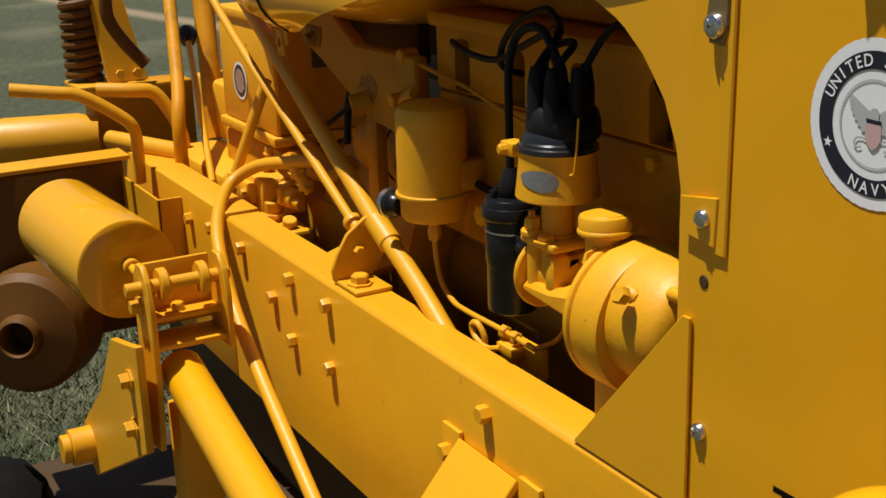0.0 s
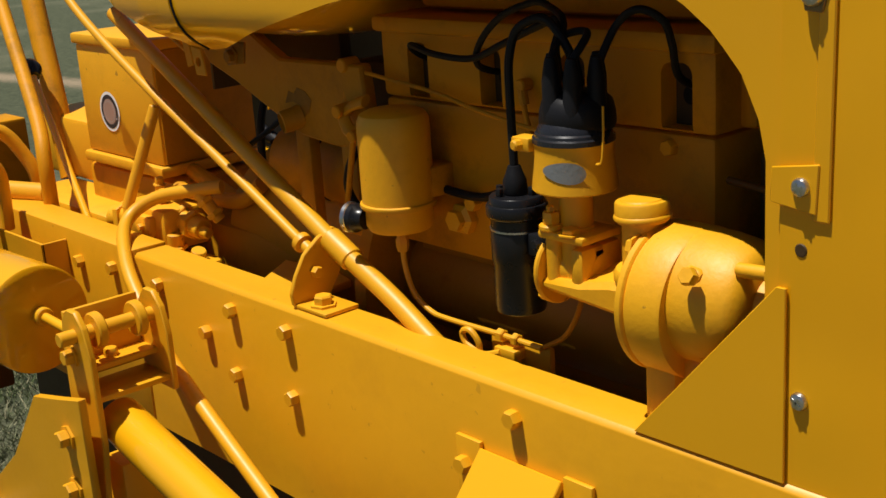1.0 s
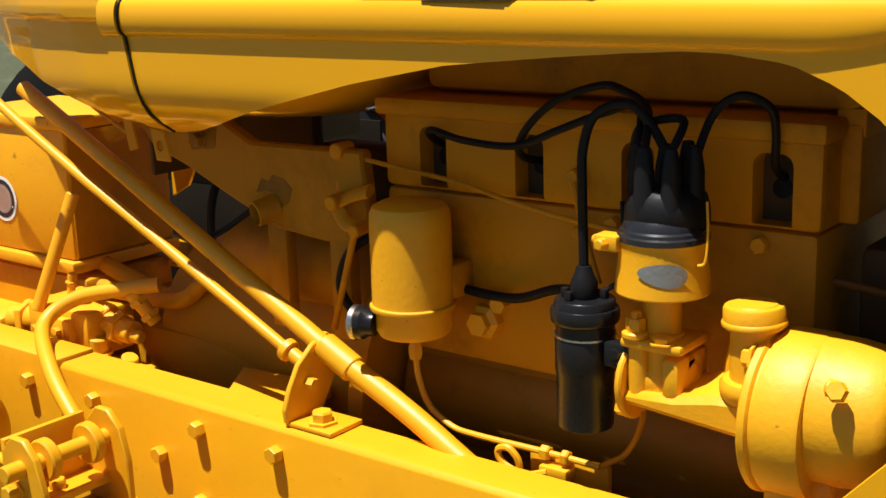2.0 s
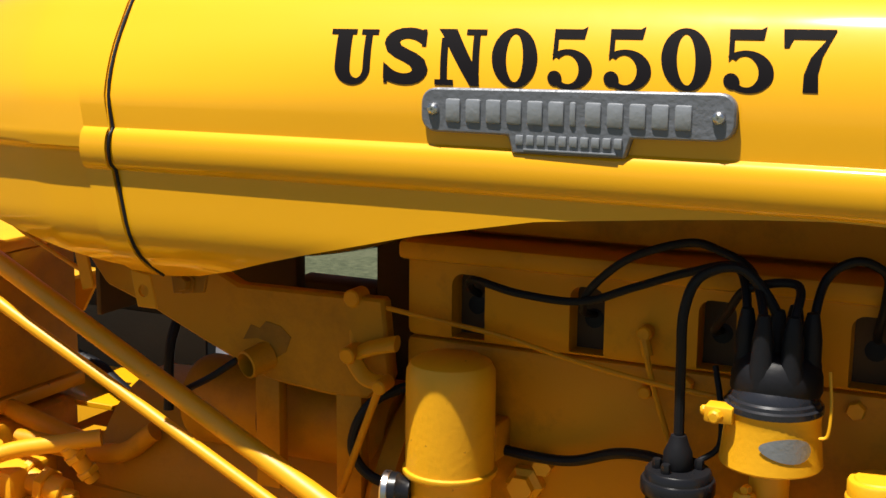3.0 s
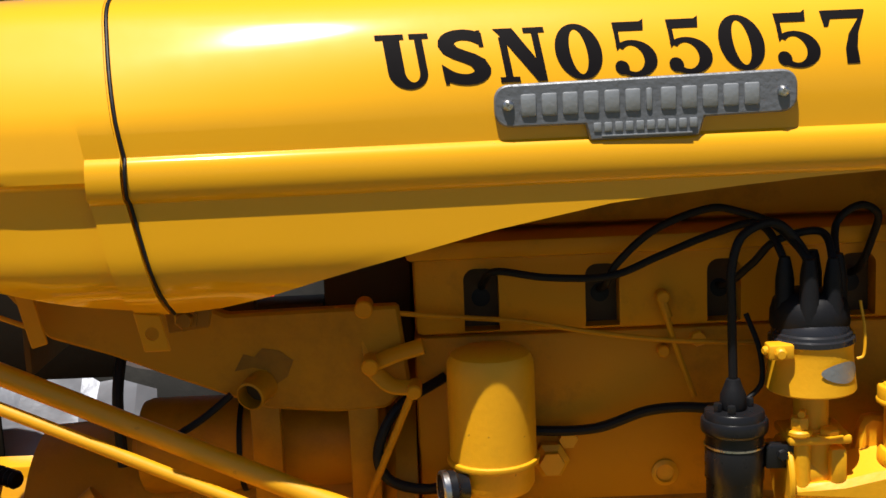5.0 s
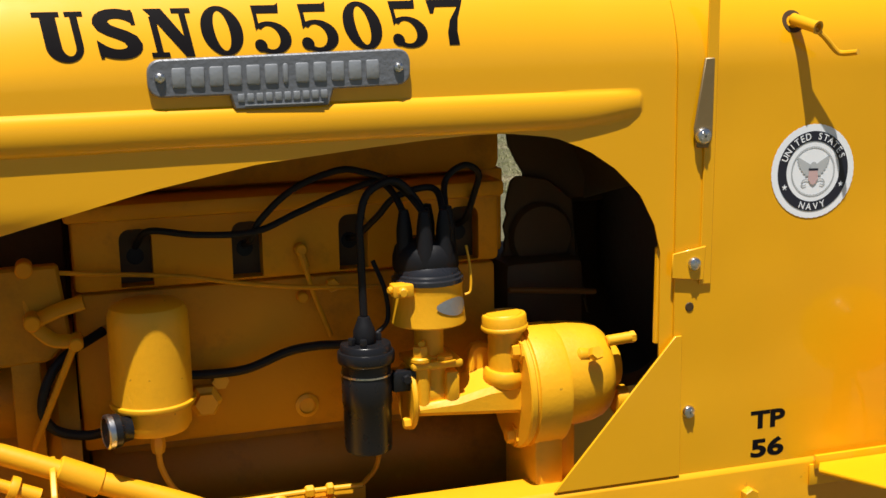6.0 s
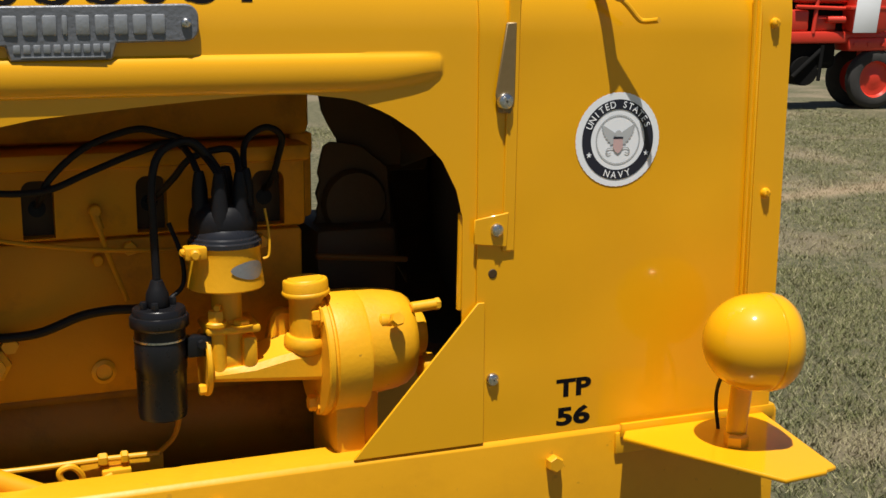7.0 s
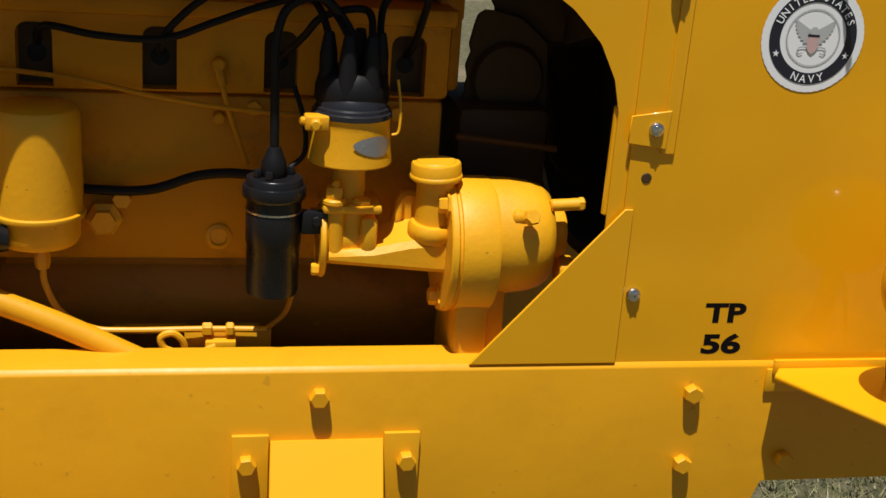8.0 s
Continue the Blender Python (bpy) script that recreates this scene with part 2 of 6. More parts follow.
def bolt(parent, at, axis=(0, -1, 0), r=0.009, h=0.008, material_=None, name="bolt", spin=0.3, kind="hex", label=""):
    """A screw head on its washer, standing on a surface at a point; alike heads share one mesh."""
    material_ = material_ or PAINT_FLAT
    key = (kind, r, h, material_.name)
    if key not in SHARED:
        bm = bmesh.new()
        if kind == "hex":
            lathe(bm, (0, 0, 0), (0, 0, 1), [(0, 0), (r * 0.96, 0), (r, h * 0.12), (r, h * 0.8), (r * 0.86, h), (0, h)], 6)
        elif kind == "washer":
            lathe(bm, (0, 0, 0), (0, 0, 1), [(0, 0), (r * 1.45, 0), (r * 1.45, h * 0.22), (r, h * 0.24), (r, h * 0.85), (r * 0.85, h), (0, h)], 6)
        else:
            lathe(bm, (0, 0, 0), (0, 0, 1), [(0, 0), (r, 0), (r, h * 0.3), (r * 0.85, h * 0.7), (r * 0.45, h), (0, h)], 16)
            box(bm, (-r * 0.6, -r * 0.12, h * 0.88), (r * 0.6, r * 0.12, h * 1.06), 0.0)
            box(bm, (-r * 0.12, -r * 0.6, h * 0.88), (r * 0.12, r * 0.6, h * 1.06), 0.0)
        bmesh.ops.recalc_face_normals(bm, faces=bm.faces)
        me = bpy.data.meshes.new(name)
        bm.to_mesh(me)
        bm.free()
        me.materials.append(material_)
        me.polygons.foreach_set("use_smooth", [True] * len(me.polygons))
        me.set_sharp_from_angle(angle=radians(30))
        SHARED[key] = me
    ob = new(name, SHARED[key])
    ob.matrix_basis = Matrix.Translation(vec(at)) @ frame_of(axis).to_4x4() @ Matrix.Rotation(spin, 4, "Z")
    if label:
        ob["label"] = label
    return settle(ob, parent)


# ---- the yellow tractor: frame, hood and panels ----
tractor = thing("tractor", (-0.4, 0.27, 0.0), "yellow industrial tractor with open engine bay, on grass", "tractor")
MID = 0.27  # the tractor's centre plane


def make_rail():
    bm = bmesh.new()
    pts = [(-0.005, 0.66), (-0.005, 0.907), (0.0, 0.912), (0.046, 0.912), (0.046, 0.902), (0.005, 0.902), (0.005, 0.67), (0.046, 0.67), (0.046, 0.66)]
    slab(bm, pts, lambda u, v, w: Vector((-1.03 + w, u, v)), 1.40, 0.001)
    rail = part("frame_rail", bm, PAINT_FLAT, tractor, "long yellow painted steel channel frame rail")
    cut = bmesh.new()
    slab(cut, [(0.10, 0.60), (0.60, 0.60), (0.60, 0.776), (0.165, 0.776)], on_side(-0.1), 0.3, 0)
    carve(rail, cut)
    for x, z in ((-0.787, 0.884), (-0.853, 0.841), (-0.671, 0.883), (-0.790, 0.799), (-0.670, 0.801), (-0.300, 0.883), (0.074, 0.880), (0.073, 0.801), (0.184, 0.803), (-0.965, 0.881)):
        bolt(rail, (x, -0.005, z), r=0.0095, h=0.011, spin=x * 7)
    return rail


rail = make_rail()


def make_rear_rail():
    bm = bmesh.new()
    box(bm, (-1.62, -0.006, 0.66), (-1.034, 0.048, 0.916), 0.003)
    rear = part("rear_frame_rail", bm, PAINT_FLAT, tractor)
    for x, z in ((-1.090, 0.881), (-1.194, 0.872)):
        bolt(rear, (x, -0.006, z), r=0.0095, h=0.011, spin=x * 7)
    return rear


make_rear_rail()
bm = bmesh.new()
box(bm, (-1.4, 0.50, 0.70), (0.37, 0.545, 0.90), 0.003)
part("frame_rail", bm, PAINT_FLAT, tractor)

# bracket that reaches out from the rail, between two bolted straps
bm = bmesh.new()
slab(bm, [(-0.345, 0.0), (-0.237, 0.0), (-0.245, 0.19), (-0.352, 0.19)], lambda u, v, w: Vector((u, -0.012 - 0.62 * v + 0.7 * w, 0.841 - 0.78 * v - 0.7 * w)), 0.008)
step_bracket = part("step_bracket", bm, PAINT, tractor, "sloping yellow steel bracket bolted to the frame rail")
for x0, x1, xb in ((-0.381, -0.346, -0.367), (-0.236, -0.201, -0.214)):
    bm = bmesh.new()
    box(bm, (x0, -0.011, 0.71), (x1, -0.0055, 0.845), 0.001)
    strap = part("mounting_strap", bm, PAINT_FLAT, step_bracket)
    bolt(strap, (xb, -0.011, 0.817), r=0.0095, h=0.011, spin=0.1)


# ---- hood ----
ARCH = 0.130  # radius of the hood's shoulder


def low_edge(x):
    """Height of the hood side's lower edge: the arch over the engine, then the fuller rear."""
    rows = [(-1.25, 1.30), (-1.03, 1.234), (-0.976, 1.218), (-0.926, 1.205), (-0.87, 1.195), (-0.835, 1.1945), (-0.80, 1.1985), (-0.75, 1.209), (-0.664, 1.232), (-0.557, 1.258), (-0.453, 1.2775), (-0.347, 1.287), (-0.28, 1.292), (-0.234, 1.2945), (-0.199, 1.294),
            (-0.151, 1.288), (-0.114, 1.273), (-0.082, 1.251), (-0.056, 1.223), (-0.040, 1.191), (-0.033, 1.16)]
    for (a, p), (b, q) in zip(rows, rows[1:]):
        if x <= b:
            return p + (q - p) * max(0.0, (x - a)) / (b - a)
    return rows[-1][1]


def bead(z, x):
    """The pressed rib along the hood side: how far it stands proud."""
    end = max(0.0, min(1.0, (-0.056 - x) / 0.022))
    end = math.sqrt(max(0.0, 1 - (1 - end) ** 2))
    rise = max(0.0, min(1.0, (x + 0.150) / 0.095))
    top, low = 1.3325 - 0.006 * (1 - end), 1.2965 + 0.015 * rise * rise
    s = (2 * z - top - low) / (top - low)
    return 0.0077 * end * (1 - 0.3 * rise) * math.sqrt(max(0.0, 1 - s * s)) if abs(s) < 1 else 0.0


def hood_base(x):
    """Distance of the hood's side from the panel plane."""
    rows = [(-1.30, 0.12), (-1.15, 0.045), (-1.05, 0.012), (-0.95, -0.004), (-0.85, -0.006), (-0.70, 0.001), (-0.54, 0.008), (-0.30, 0.013), (-0.12, 0.010), (-0.06, 0.006), (0.0, 0.002)]
    for (a, p), (b, q) in zip(rows, rows[1:]):
        if x <= b:
            t = max(0.0, x - a) / (b - a)
            return p + (q - p) * t
    return rows[-1][1]


def taper(x, y, z):
    """The hood's shoulder draws in towards the rear."""
    d = max(0.0, min(0.58, -0.27 - x))
    base = hood_base(x)
    return 0.068 * d * d * max(0.0, min(1.0, (z - 1.360) / 0.07)) * max(0.0, (MID - y) / (MID - base))


def hood_skin(x, z, ribbed=True):
    """The hood side's surface: nearly upright, rolled over above, tucked under below."""
    y = hood_base(x)
    if z > 1.355:
        y += ARCH - math.sqrt(max(0.0, ARCH ** 2 - (z - 1.355) ** 2))
    elif z < 1.25:
        d = min(1.25 - z, 0.054)
        y += (0.058 - math.sqrt(max(0.0, 0.058 ** 2 - d * d))) * max(0.0, min(1.0, (-0.40 - x) / 0.2))
    return y + taper(x, y, z) - (bead(z, x) if ribbed else 0.0)


def top_fall(x):
    return 0.9 * (x + 0.93) ** 2 if x < -0.93 else 0.0


def crowned(z):
    """The hood's roof is a little flatter than a round arch."""
    return z if z < 1.42 else z - 62.0 * (z - 1.42) ** 3


def hood_rows(x, ribbed=True, low=None):
    """One cross-section from the lower edge over the top to the far side."""
    low = low_edge(x) if low is None else low
    heights = [low + (max(1.2925, low + 0.001) - low) * k / 9 for k in range(10)]
    heights += [max(heights[-1] + 0.0002 * (k + 1), 1.2955 + 0.038 * k / 16) for k in range(17)]
    heights += [1.3355]
    near = [(hood_skin(x, z, ribbed), z) for z in heights]
    base = hood_base(x)
    arch = [(base, 1.352)] + [(base + ARCH * (1 - math.cos(radians(a))), 1.355 + ARCH * math.sin(radians(a))) for a in range(3, 90, 5)]
    arch += [(base + ARCH + (MID - base - ARCH) * k / 4, 1.355 + ARCH + 0.008 * math.sin(math.pi / 2 * k / 4)) for k in range(5)]
    over = [(y + taper(x, y, z), z) for y, z in arch]
    half = near + over
    full = half + [(2 * MID - y, z) for y, z in half[-2::-1] if z > 1.294]
    fall = top_fall(x)
    return [(y, crowned(z) - fall * max(0.0, (z - 1.25) / 0.24)) for y, z in full]


def skin_mesh(stations, ribbed=True, swell=0.0, low=None):
    bm = bmesh.new()
    columns = []
    for x in stations:
        rows = hood_rows(x, ribbed, low)
        columns.append([bm.verts.new((x, y - swell if y < MID else y + swell, z)) for y, z in rows])
    for a, b in zip(columns, columns[1:]):
        for k in range(min(len(a), len(b)) - 1):
            bm.faces.new((a[k], a[k + 1], b[k + 1], b[k]))
    return bm


def thicken(ob, t):
    mod = ob.modifiers.new("sheet", "SOLIDIFY")
    mod.thickness, mod.offset = t, -1.0
    ob.modifiers.new("crisp", "EDGE_SPLIT").split_angle = radians(50)
    return ob


xs = [-0.85 + 0.79 * k / 64 for k in range(65)] + [-0.06 + 0.0268 * k / 12 for k in range(1, 13)]


def lean(z):
    """The seam leans back above the rib and forwards below it."""
    return -0.027 * (z - 1.33) / 0.15 if z > 1.33 else 0.020 * max(0.0, 1.30 - z) / 0.10


def leaned(bm):
    for v in bm.verts:
        v.co.x += lean(v.co.z) * max(0.0, min(1.0, (-0.70 - v.co.x) / 0.15))
    return bm


hood = thicken(part("hood", leaned(skin_mesh(xs)), PAINT, tractor, "glossy yellow sheet-metal hood with a pressed rib", 50), 0.0025)
bm = skin_mesh([-0.0332, -0.025, -0.016, -0.008, 0.0], low=0.912)
thicken(part("hood_front_post", bm, PAINT, hood, angle=50), 0.0025)
xs = [-1.28 + 0.428 * k / 44 for k in range(45)]


def stepped(bm):
    """The cowl has no rib: below a sharp crease its side steps inwards; its unseen roof end is cut back so sun reaches
    the deck.
    """
    for v in bm.verts:
        if v.co.x < -1.05:
            v.co.x = -1.05 + (v.co.x + 1.05) * (1 - 0.57 * max(0.0, min(1.0, (v.co.y - 0.10) / 0.10)))
        if v.co.y < MID:
            v.co.y += 0.0075 * max(0.0, min(1.0, (1.3145 - v.co.z) / 0.004)) - 0.004 * max(0.0, 1 - abs(v.co.z - 1.325) / 0.035)
    return bm


cowl = thicken(part("cowl", stepped(leaned(skin_mesh(xs, ribbed=False))), PAINT, tractor, "glossy yellow rounded cowl behind the hood", 50), 0.0025)
thicken(part("hood_band", leaned(skin_mesh([-0.882, -0.880, -0.870, -0.860, -0.853], swell=0.003)), PAINT, hood, angle=50), 0.004)
bm = bmesh.new()
seam = [(-0.8495 + lean(z), y - 0.0015, z) for y, z in hood_rows(-0.8495) if y < MID][::2]
sweep(bm, seam, 0.0015, 8, 2)
part("rubber_seal", bm, RUBBER, hood, "black rubber strip between hood and cowl")

bm = bmesh.new()
box(bm, (-1.00, 0.235, 1.462), (-0.915, 0.315, 1.512), 0.004)
part("cowl_cap", bm, PAINT, cowl, "yellow block on top of the cowl")

# clip at the foot of the band
bm = bmesh.new()
slab(bm, [(-0.863, 1.198), (-0.840, 1.195), (-0.833, 1.163), (-0.856, 1.163)], on_side(0.024), 0.003, 0.001)
clip = part("band_clip", bm, ENGINE, hood)
hole = bmesh.new()
lathe(hole, (-0.8480, 0.0, 1.179), (0, 1, 0), [(0, 0), (0.006, 0), (0.006, 0.06), (0, 0.06)], 16)
carve(clip, hole)
bolt(clip, (-0.826, 0.060, 1.183), r=0.008, h=0.010, material_=DEEPYELLOW, kind="washer")
bm = bmesh.new()
slab(bm, [(-0.846, 1.200), (-0.80, 1.200), (-0.806, 1.174), (-0.842, 1.170)], on_side(0.060), 0.004, 0.001)
part("tank_hanger", bm, DEEPYELLOW, hood)
# tab and thin stay under the cowl's edge
bm = bmesh.new()
slab(bm, [(-0.985, 1.215), (-0.968, 1.212), (-0.957, 1.160), (-0.972, 1.156)], on_side(0.080), 0.004, 0.001)
sweep(bm, [(-1.10, 0.10, 1.225), (-1.05, 0.09, 1.205), (-0.965, 0.083, 1.172)], 0.0025, 8)
part("cowl_tab", bm, ENGINE, cowl)

# fuel tank belly under the hood
bm = bmesh.new()
rings = []
for i in range(25):
    x = -1.12 + 0.54 * i / 24
    s = (i / 24) ** 7
    bottom, wide = 1.188 + 0.09 * s + 0.10 * max(0.0, (-0.98 - x) / 0.24) ** 1.5, 0.225 - 0.05 * s - 0.1 * max(0.0, (-0.98 - x) / 0.24)
    ring = []
    for k in range(17):
        a = math.pi * k / 16
        ring.append(bm.verts.new((x, MID - wide * abs(math.cos(a)) ** 0.6 * (1 if math.cos(a) > 0 else -1), 1.33 - (1.33 - bottom) * math.sin(a) ** 0.55)))
    rings.append(ring)
for a, b in zip(rings, rings[1:]):
    for k in range(16):
        bm.faces.new((a[k], a[k + 1], b[k + 1], b[k]))
bm.faces.new(rings[-1])
bm.faces.new(rings[0][::-1])
part("fuel_tank", bm, PAINT, tractor, "rounded yellow fuel tank under the hood", 60)


# ---- front side panel, gusset and grille shell ----
def make_side_panel():
    bm = bmesh.new()
    columns = []
    for x in [-0.018, -0.008, 0.0, 0.02, 0.08, 0.15, 0.22, 0.28, 0.30, 0.315]:
        heights = [0.912 + (1.345 - 0.912) * k / 12 for k in range(13)]
        rows = [(0.0, z) for z in heights]
        rows += [(0.13 * (1 - math.cos(radians(a))), 1.352 + 0.13 * math.sin(radians(a))) for a in range(0, 91, 6)]
        rows = [(y, crowned(z)) for y, z in rows]
        rows += [(0.14 + 0.26 * k / 4, 1.4698 + 0.008 * math.sin(math.pi * k / 4)) for k in range(5)]
        rows += [(0.54 - 0.13 * (1 - math.cos(radians(a))), crowned(1.352 + 0.13 * math.sin(radians(a)))) for a in range(84, -1, -12)]
        rows += [(0.54, 0.912)]
        columns.append([bm.verts.new((x, y, z)) for y, z in rows])
    for a, b in zip(columns, columns[1:]):
        for k in range(len(a) - 1):
            bm.faces.new((a[k], a[k + 1], b[k + 1], b[k]))
    return thicken(part("side_panel", bm, PANEL, tractor, "flat yellow sheet-metal radiator side panel with decal", 50), 0.003)


panel = make_side_panel()
cut = bmesh.new()
box(cut, (-0.05, 0.49, 0.88), (0.10, 0.60, 1.30), 0)
carve(panel, cut)
bm = bmesh.new()
slab(bm, [(-0.157, 0.9123), (-0.010, 0.9123), (-0.010, 1.070), (-0.018, 1.070)], on_side(-0.004), 0.003, 0.0006)
part("gusset_plate", bm, PAINT, tractor, "triangular yellow sheet-metal gusset")
# folded seam strip with its tab
bm = bmesh.new()
slab(bm, [(0.010, 1.124), (0.0235, 1.124), (0.0275, 1.44), (0.0150, 1.44)], on_side(-0.003), 0.003, 0.001)
slab(bm, [(-0.024, 1.134), (0.014, 1.129), (0.016, 1.166), (-0.023, 1.160)], on_side(-0.0045), 0.0025, 0.0008)
part("seam_strip", bm, PAINT, panel)
bm = bmesh.new()
rod(bm, (-0.0325, 0.012, 1.06), (-0.0310, 0.012, 1.166), 0.0042, seg=10)
part("edge_roll", bm, PAINT, panel)
bolt(panel, (0.002, -0.0045, 1.148), r=0.0072, h=0.005, material_=STEEL, name="screw", kind="cross", label="bright zinc-plated cross-head screw")
bolt(panel, (0.001, -0.0005, 0.983), r=0.0072, h=0.005, material_=STEEL, name="screw", kind="cross", spin=0.9)
bolt(panel, (0.009, -0.005, 1.283), r=0.009, h=0.006, material_=STEEL, name="screw", kind="cross", spin=0.6)
# flush dark disc paints the shade of an open screw hole
bm = bmesh.new()
rod(bm, (0.0, -0.0008, 1.1), (0.0, 0.0025, 1.1), 0.0054)
part("hole_disc", bm, DARKBROWN, panel, "dark disc standing in for an open screw hole")
bm = bmesh.new()
slab(bm, [(0.002, 1.271), (0.016, 1.270), (0.0205, 1.285), (0.0215, 1.363), (0.0105, 1.363), (-0.001, 1.290)], on_side(-0.005), 0.003, 0.001)
part("latch_lever", bm, TARNISHED, panel, "small tarnished metal latch lever")

bm = bmesh.new()
shell = [(-0.011, 0.905), (-0.011, 1.36)] + [(-0.011 + 0.115 * (1 - math.cos(radians(a))), 1.36 + 0.13 * math.sin(radians(a))) for a in range(6, 91, 6)]
shell += [(0.551 - (y + 0.011), z) for y, z in shell[::-1]]
front, back = [], []
for y, z in shell:
    front.append(bm.verts.new((0.315, y, z)))
    back.append(bm.verts.new((0.354, y, z)))
for k in range(len(shell) - 1):
    bm.faces.new((front[k], front[k + 1], back[k + 1], back[k]))
grille_shell = thicken(part("grille_shell", bm, PAINT, tractor, "yellow grille shell round the radiator", 15), 0.012)
for z in (1.361, 1.171, 1.0):
    bolt(grille_shell, (0.331, -0.011, z), r=0.006, h=0.006, material_=PAINT, name="screw", kind="round")
bm = bmesh.new()
rod(bm, (0.3135, -0.0030, 0.915), (0.3105, -0.0030, 1.40), 0.0030, seg=8)
part("shell_bead", bm, PAINT, grille_shell)
bm = bmesh.new()
box(bm, (0.3120, -0.0105, 0.908), (0.3148, 0.006, 1.40), 0.0008)
part("shell_flange", bm, PAINT, grille_shell)
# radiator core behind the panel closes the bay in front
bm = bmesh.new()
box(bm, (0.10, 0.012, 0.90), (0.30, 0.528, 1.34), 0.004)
part("radiator", bm, DARKBROWN, tractor, "dark radiator core behind the side panel")

# crank that pokes out of the panel
bm = bmesh.new()
lathe(bm, (0.119, 0.0086, 1.397), (0, -0.94, 0.34), [(0.0075, 0), (0.0125, 0), (0.0125, 0.0008), (0.0075, 0.0008), (0.0075, 0)], 20)
part("crank_bush", bm, DARKBROWN, panel)
bm = bmesh.new()
sweep(bm, [(0.1235, -0.018, 1.3935), (0.138, -0.021, 1.382), (0.152, -0.0225, 1.367), (0.158, -0.025, 1.364), (0.1625, -0.034, 1.3645), (0.166, -0.0415, 1.3655)], 0.0032, 10, 4)
lathe(bm, (0.1180, 0.006, 1.3995), (0.0095, -0.032, -0.0085), [(0, 0), (0.0066, 0), (0.0066, 0.0325), (0.0072, 0.033), (0.0072, 0.035), (0.0046, 0.035), (0.0046, 0.030), (0, 0.030)], 20)
part("crank_handle", bm, PAINT, panel, "thin bent yellow crank handle")


# ---- headlamp on its shelf ----
bm = bmesh.new()
slab(bm, [(0.148, -0.030), (0.160, -0.012), (0.345, -0.012), (0.316, -0.184), (0.302, -0.187), (0.298, -0.192), (0.244, -0.196)], lambda u, v, w: Vector((u, v, 0.908 - w)), 0.005, 0.001)
box(bm, (0.151, -0.0090, 0.880), (0.352, -0.0055, 0.905), 0.001)
box(bm, (0.156, -0.012, 0.900), (0.362, -0.007, 0.916), 0.001)
part("lamp_shelf", bm, PAINT, tractor, "yellow steel shelf carrying the headlamp")
bm = bmesh.new()
rod(bm, (0.254, -0.088, 0.904), (0.260, -0.090, 0.985), 0.0115)
lamp_post = part("lamp_post", bm, PAINT, tractor)
bolt(lamp_post, (0.2525, -0.094, 0.908), (0, 0, 1), 0.0135, 0.014, PAINT, "nut")
bm = bmesh.new()
prof = []
for k in range(13):
    a = math.pi / 2 * k / 12
    prof.append((0.0565 * math.sin(a) ** 0.85, 0.058 * (1 - math.cos(a)) ** 0.9))
prof += [(0.0572, 0.067), (0.0568, 0.0700), (0.0556, 0.0710), (0.0575, 0.0725), (0.0578, 0.078), (0.0560, 0.087), (0.050, 0.096), (0.036, 0.103), (0.018, 0.106), (0, 0.107)]
prof = [(r * 0.93, h * 0.94) for r, h in prof]
lathe(bm, (0.2110, -0.092, 1.0275), (1, -0.10, -0.05), prof, 56)
part("headlamp", bm, PAINT, tractor, "round bullet-shaped headlamp painted all yellow", 40)

cut = bmesh.new()
sweep(cut, [(0.253, -0.068, 0.990), (0.2555, -0.050, 0.962), (0.2580, -0.044, 0.938), (0.264, -0.042, 0.907)], 0.0022, 8)
part("lamp_wire", cut, RUBBER, tractor, "short black headlamp wire")


# ---- lettering, badge and decals ----
def text_mesh(words, height, bold=0.0, squeeze=1.0):
    """Flat letters from the built-in font as a bmesh: lower left at 0, 0 and of the given capital height."""
    data = bpy.data.curves.new("letters", "FONT")
    data.body, data.offset, data.fill_mode, data.resolution_u = words, bold, "FRONT", 5
    ob = new("letters", data)
    me = bpy.data.meshes.new_from_object(ob.evaluated_get(bpy.context.evaluated_depsgraph_get()))
    bpy.data.objects.remove(ob)
    b = bmesh.new()
    b.from_mesh(me)
    bpy.data.meshes.remove(me)
    bmesh.ops.remove_doubles(b, verts=b.verts, dist=1e-5)
    lo = [min(v.co[k] for v in b.verts) for k in (0, 1)]
    hi = [max(v.co[k] for v in b.verts) for k in (0, 1)]
    s = height / (hi[1] - lo[1])
    for v in b.verts:
        v.co = Vector(((v.co.x - lo[0]) * s * squeeze, (v.co.y - lo[1]) * s, 0))
    return b


def rect(bm, u0, v0, u1, v1):
    bm.faces.new([bm.verts.new((u, v, 0)) for u, v in ((u0, v0), (u1, v0), (u1, v1), (u0, v1))])


def drape(b, height, place, rows=7):
    """Cuts flat letters into bands and lays them on a curved surface."""
    for k in range(1, rows):
        bmesh.ops.bisect_plane(b, geom=b.verts[:] + b.edges[:] + b.faces[:], plane_co=(0, height * k / rows, 0), plane_no=(0, 1, 0))
    for v in b.verts:
        v.co = place(v.co.x, v.co.y)
    return b


def loop_band(b, outer, inner):
    """A flat ring between two closed outlines of as many points."""
    p = [b.verts.new((u, v, 0)) for u, v in outer]
    q = [b.verts.new((u, v, 0)) for u, v in inner]
    for k in range(len(p)):
        j = (k + 1) % len(p)
        b.faces.new((p[k], p[j], q[j], q[k]))


def poly(b, pts):
    b.faces.new([b.verts.new((u, v, 0)) for u, v in pts])


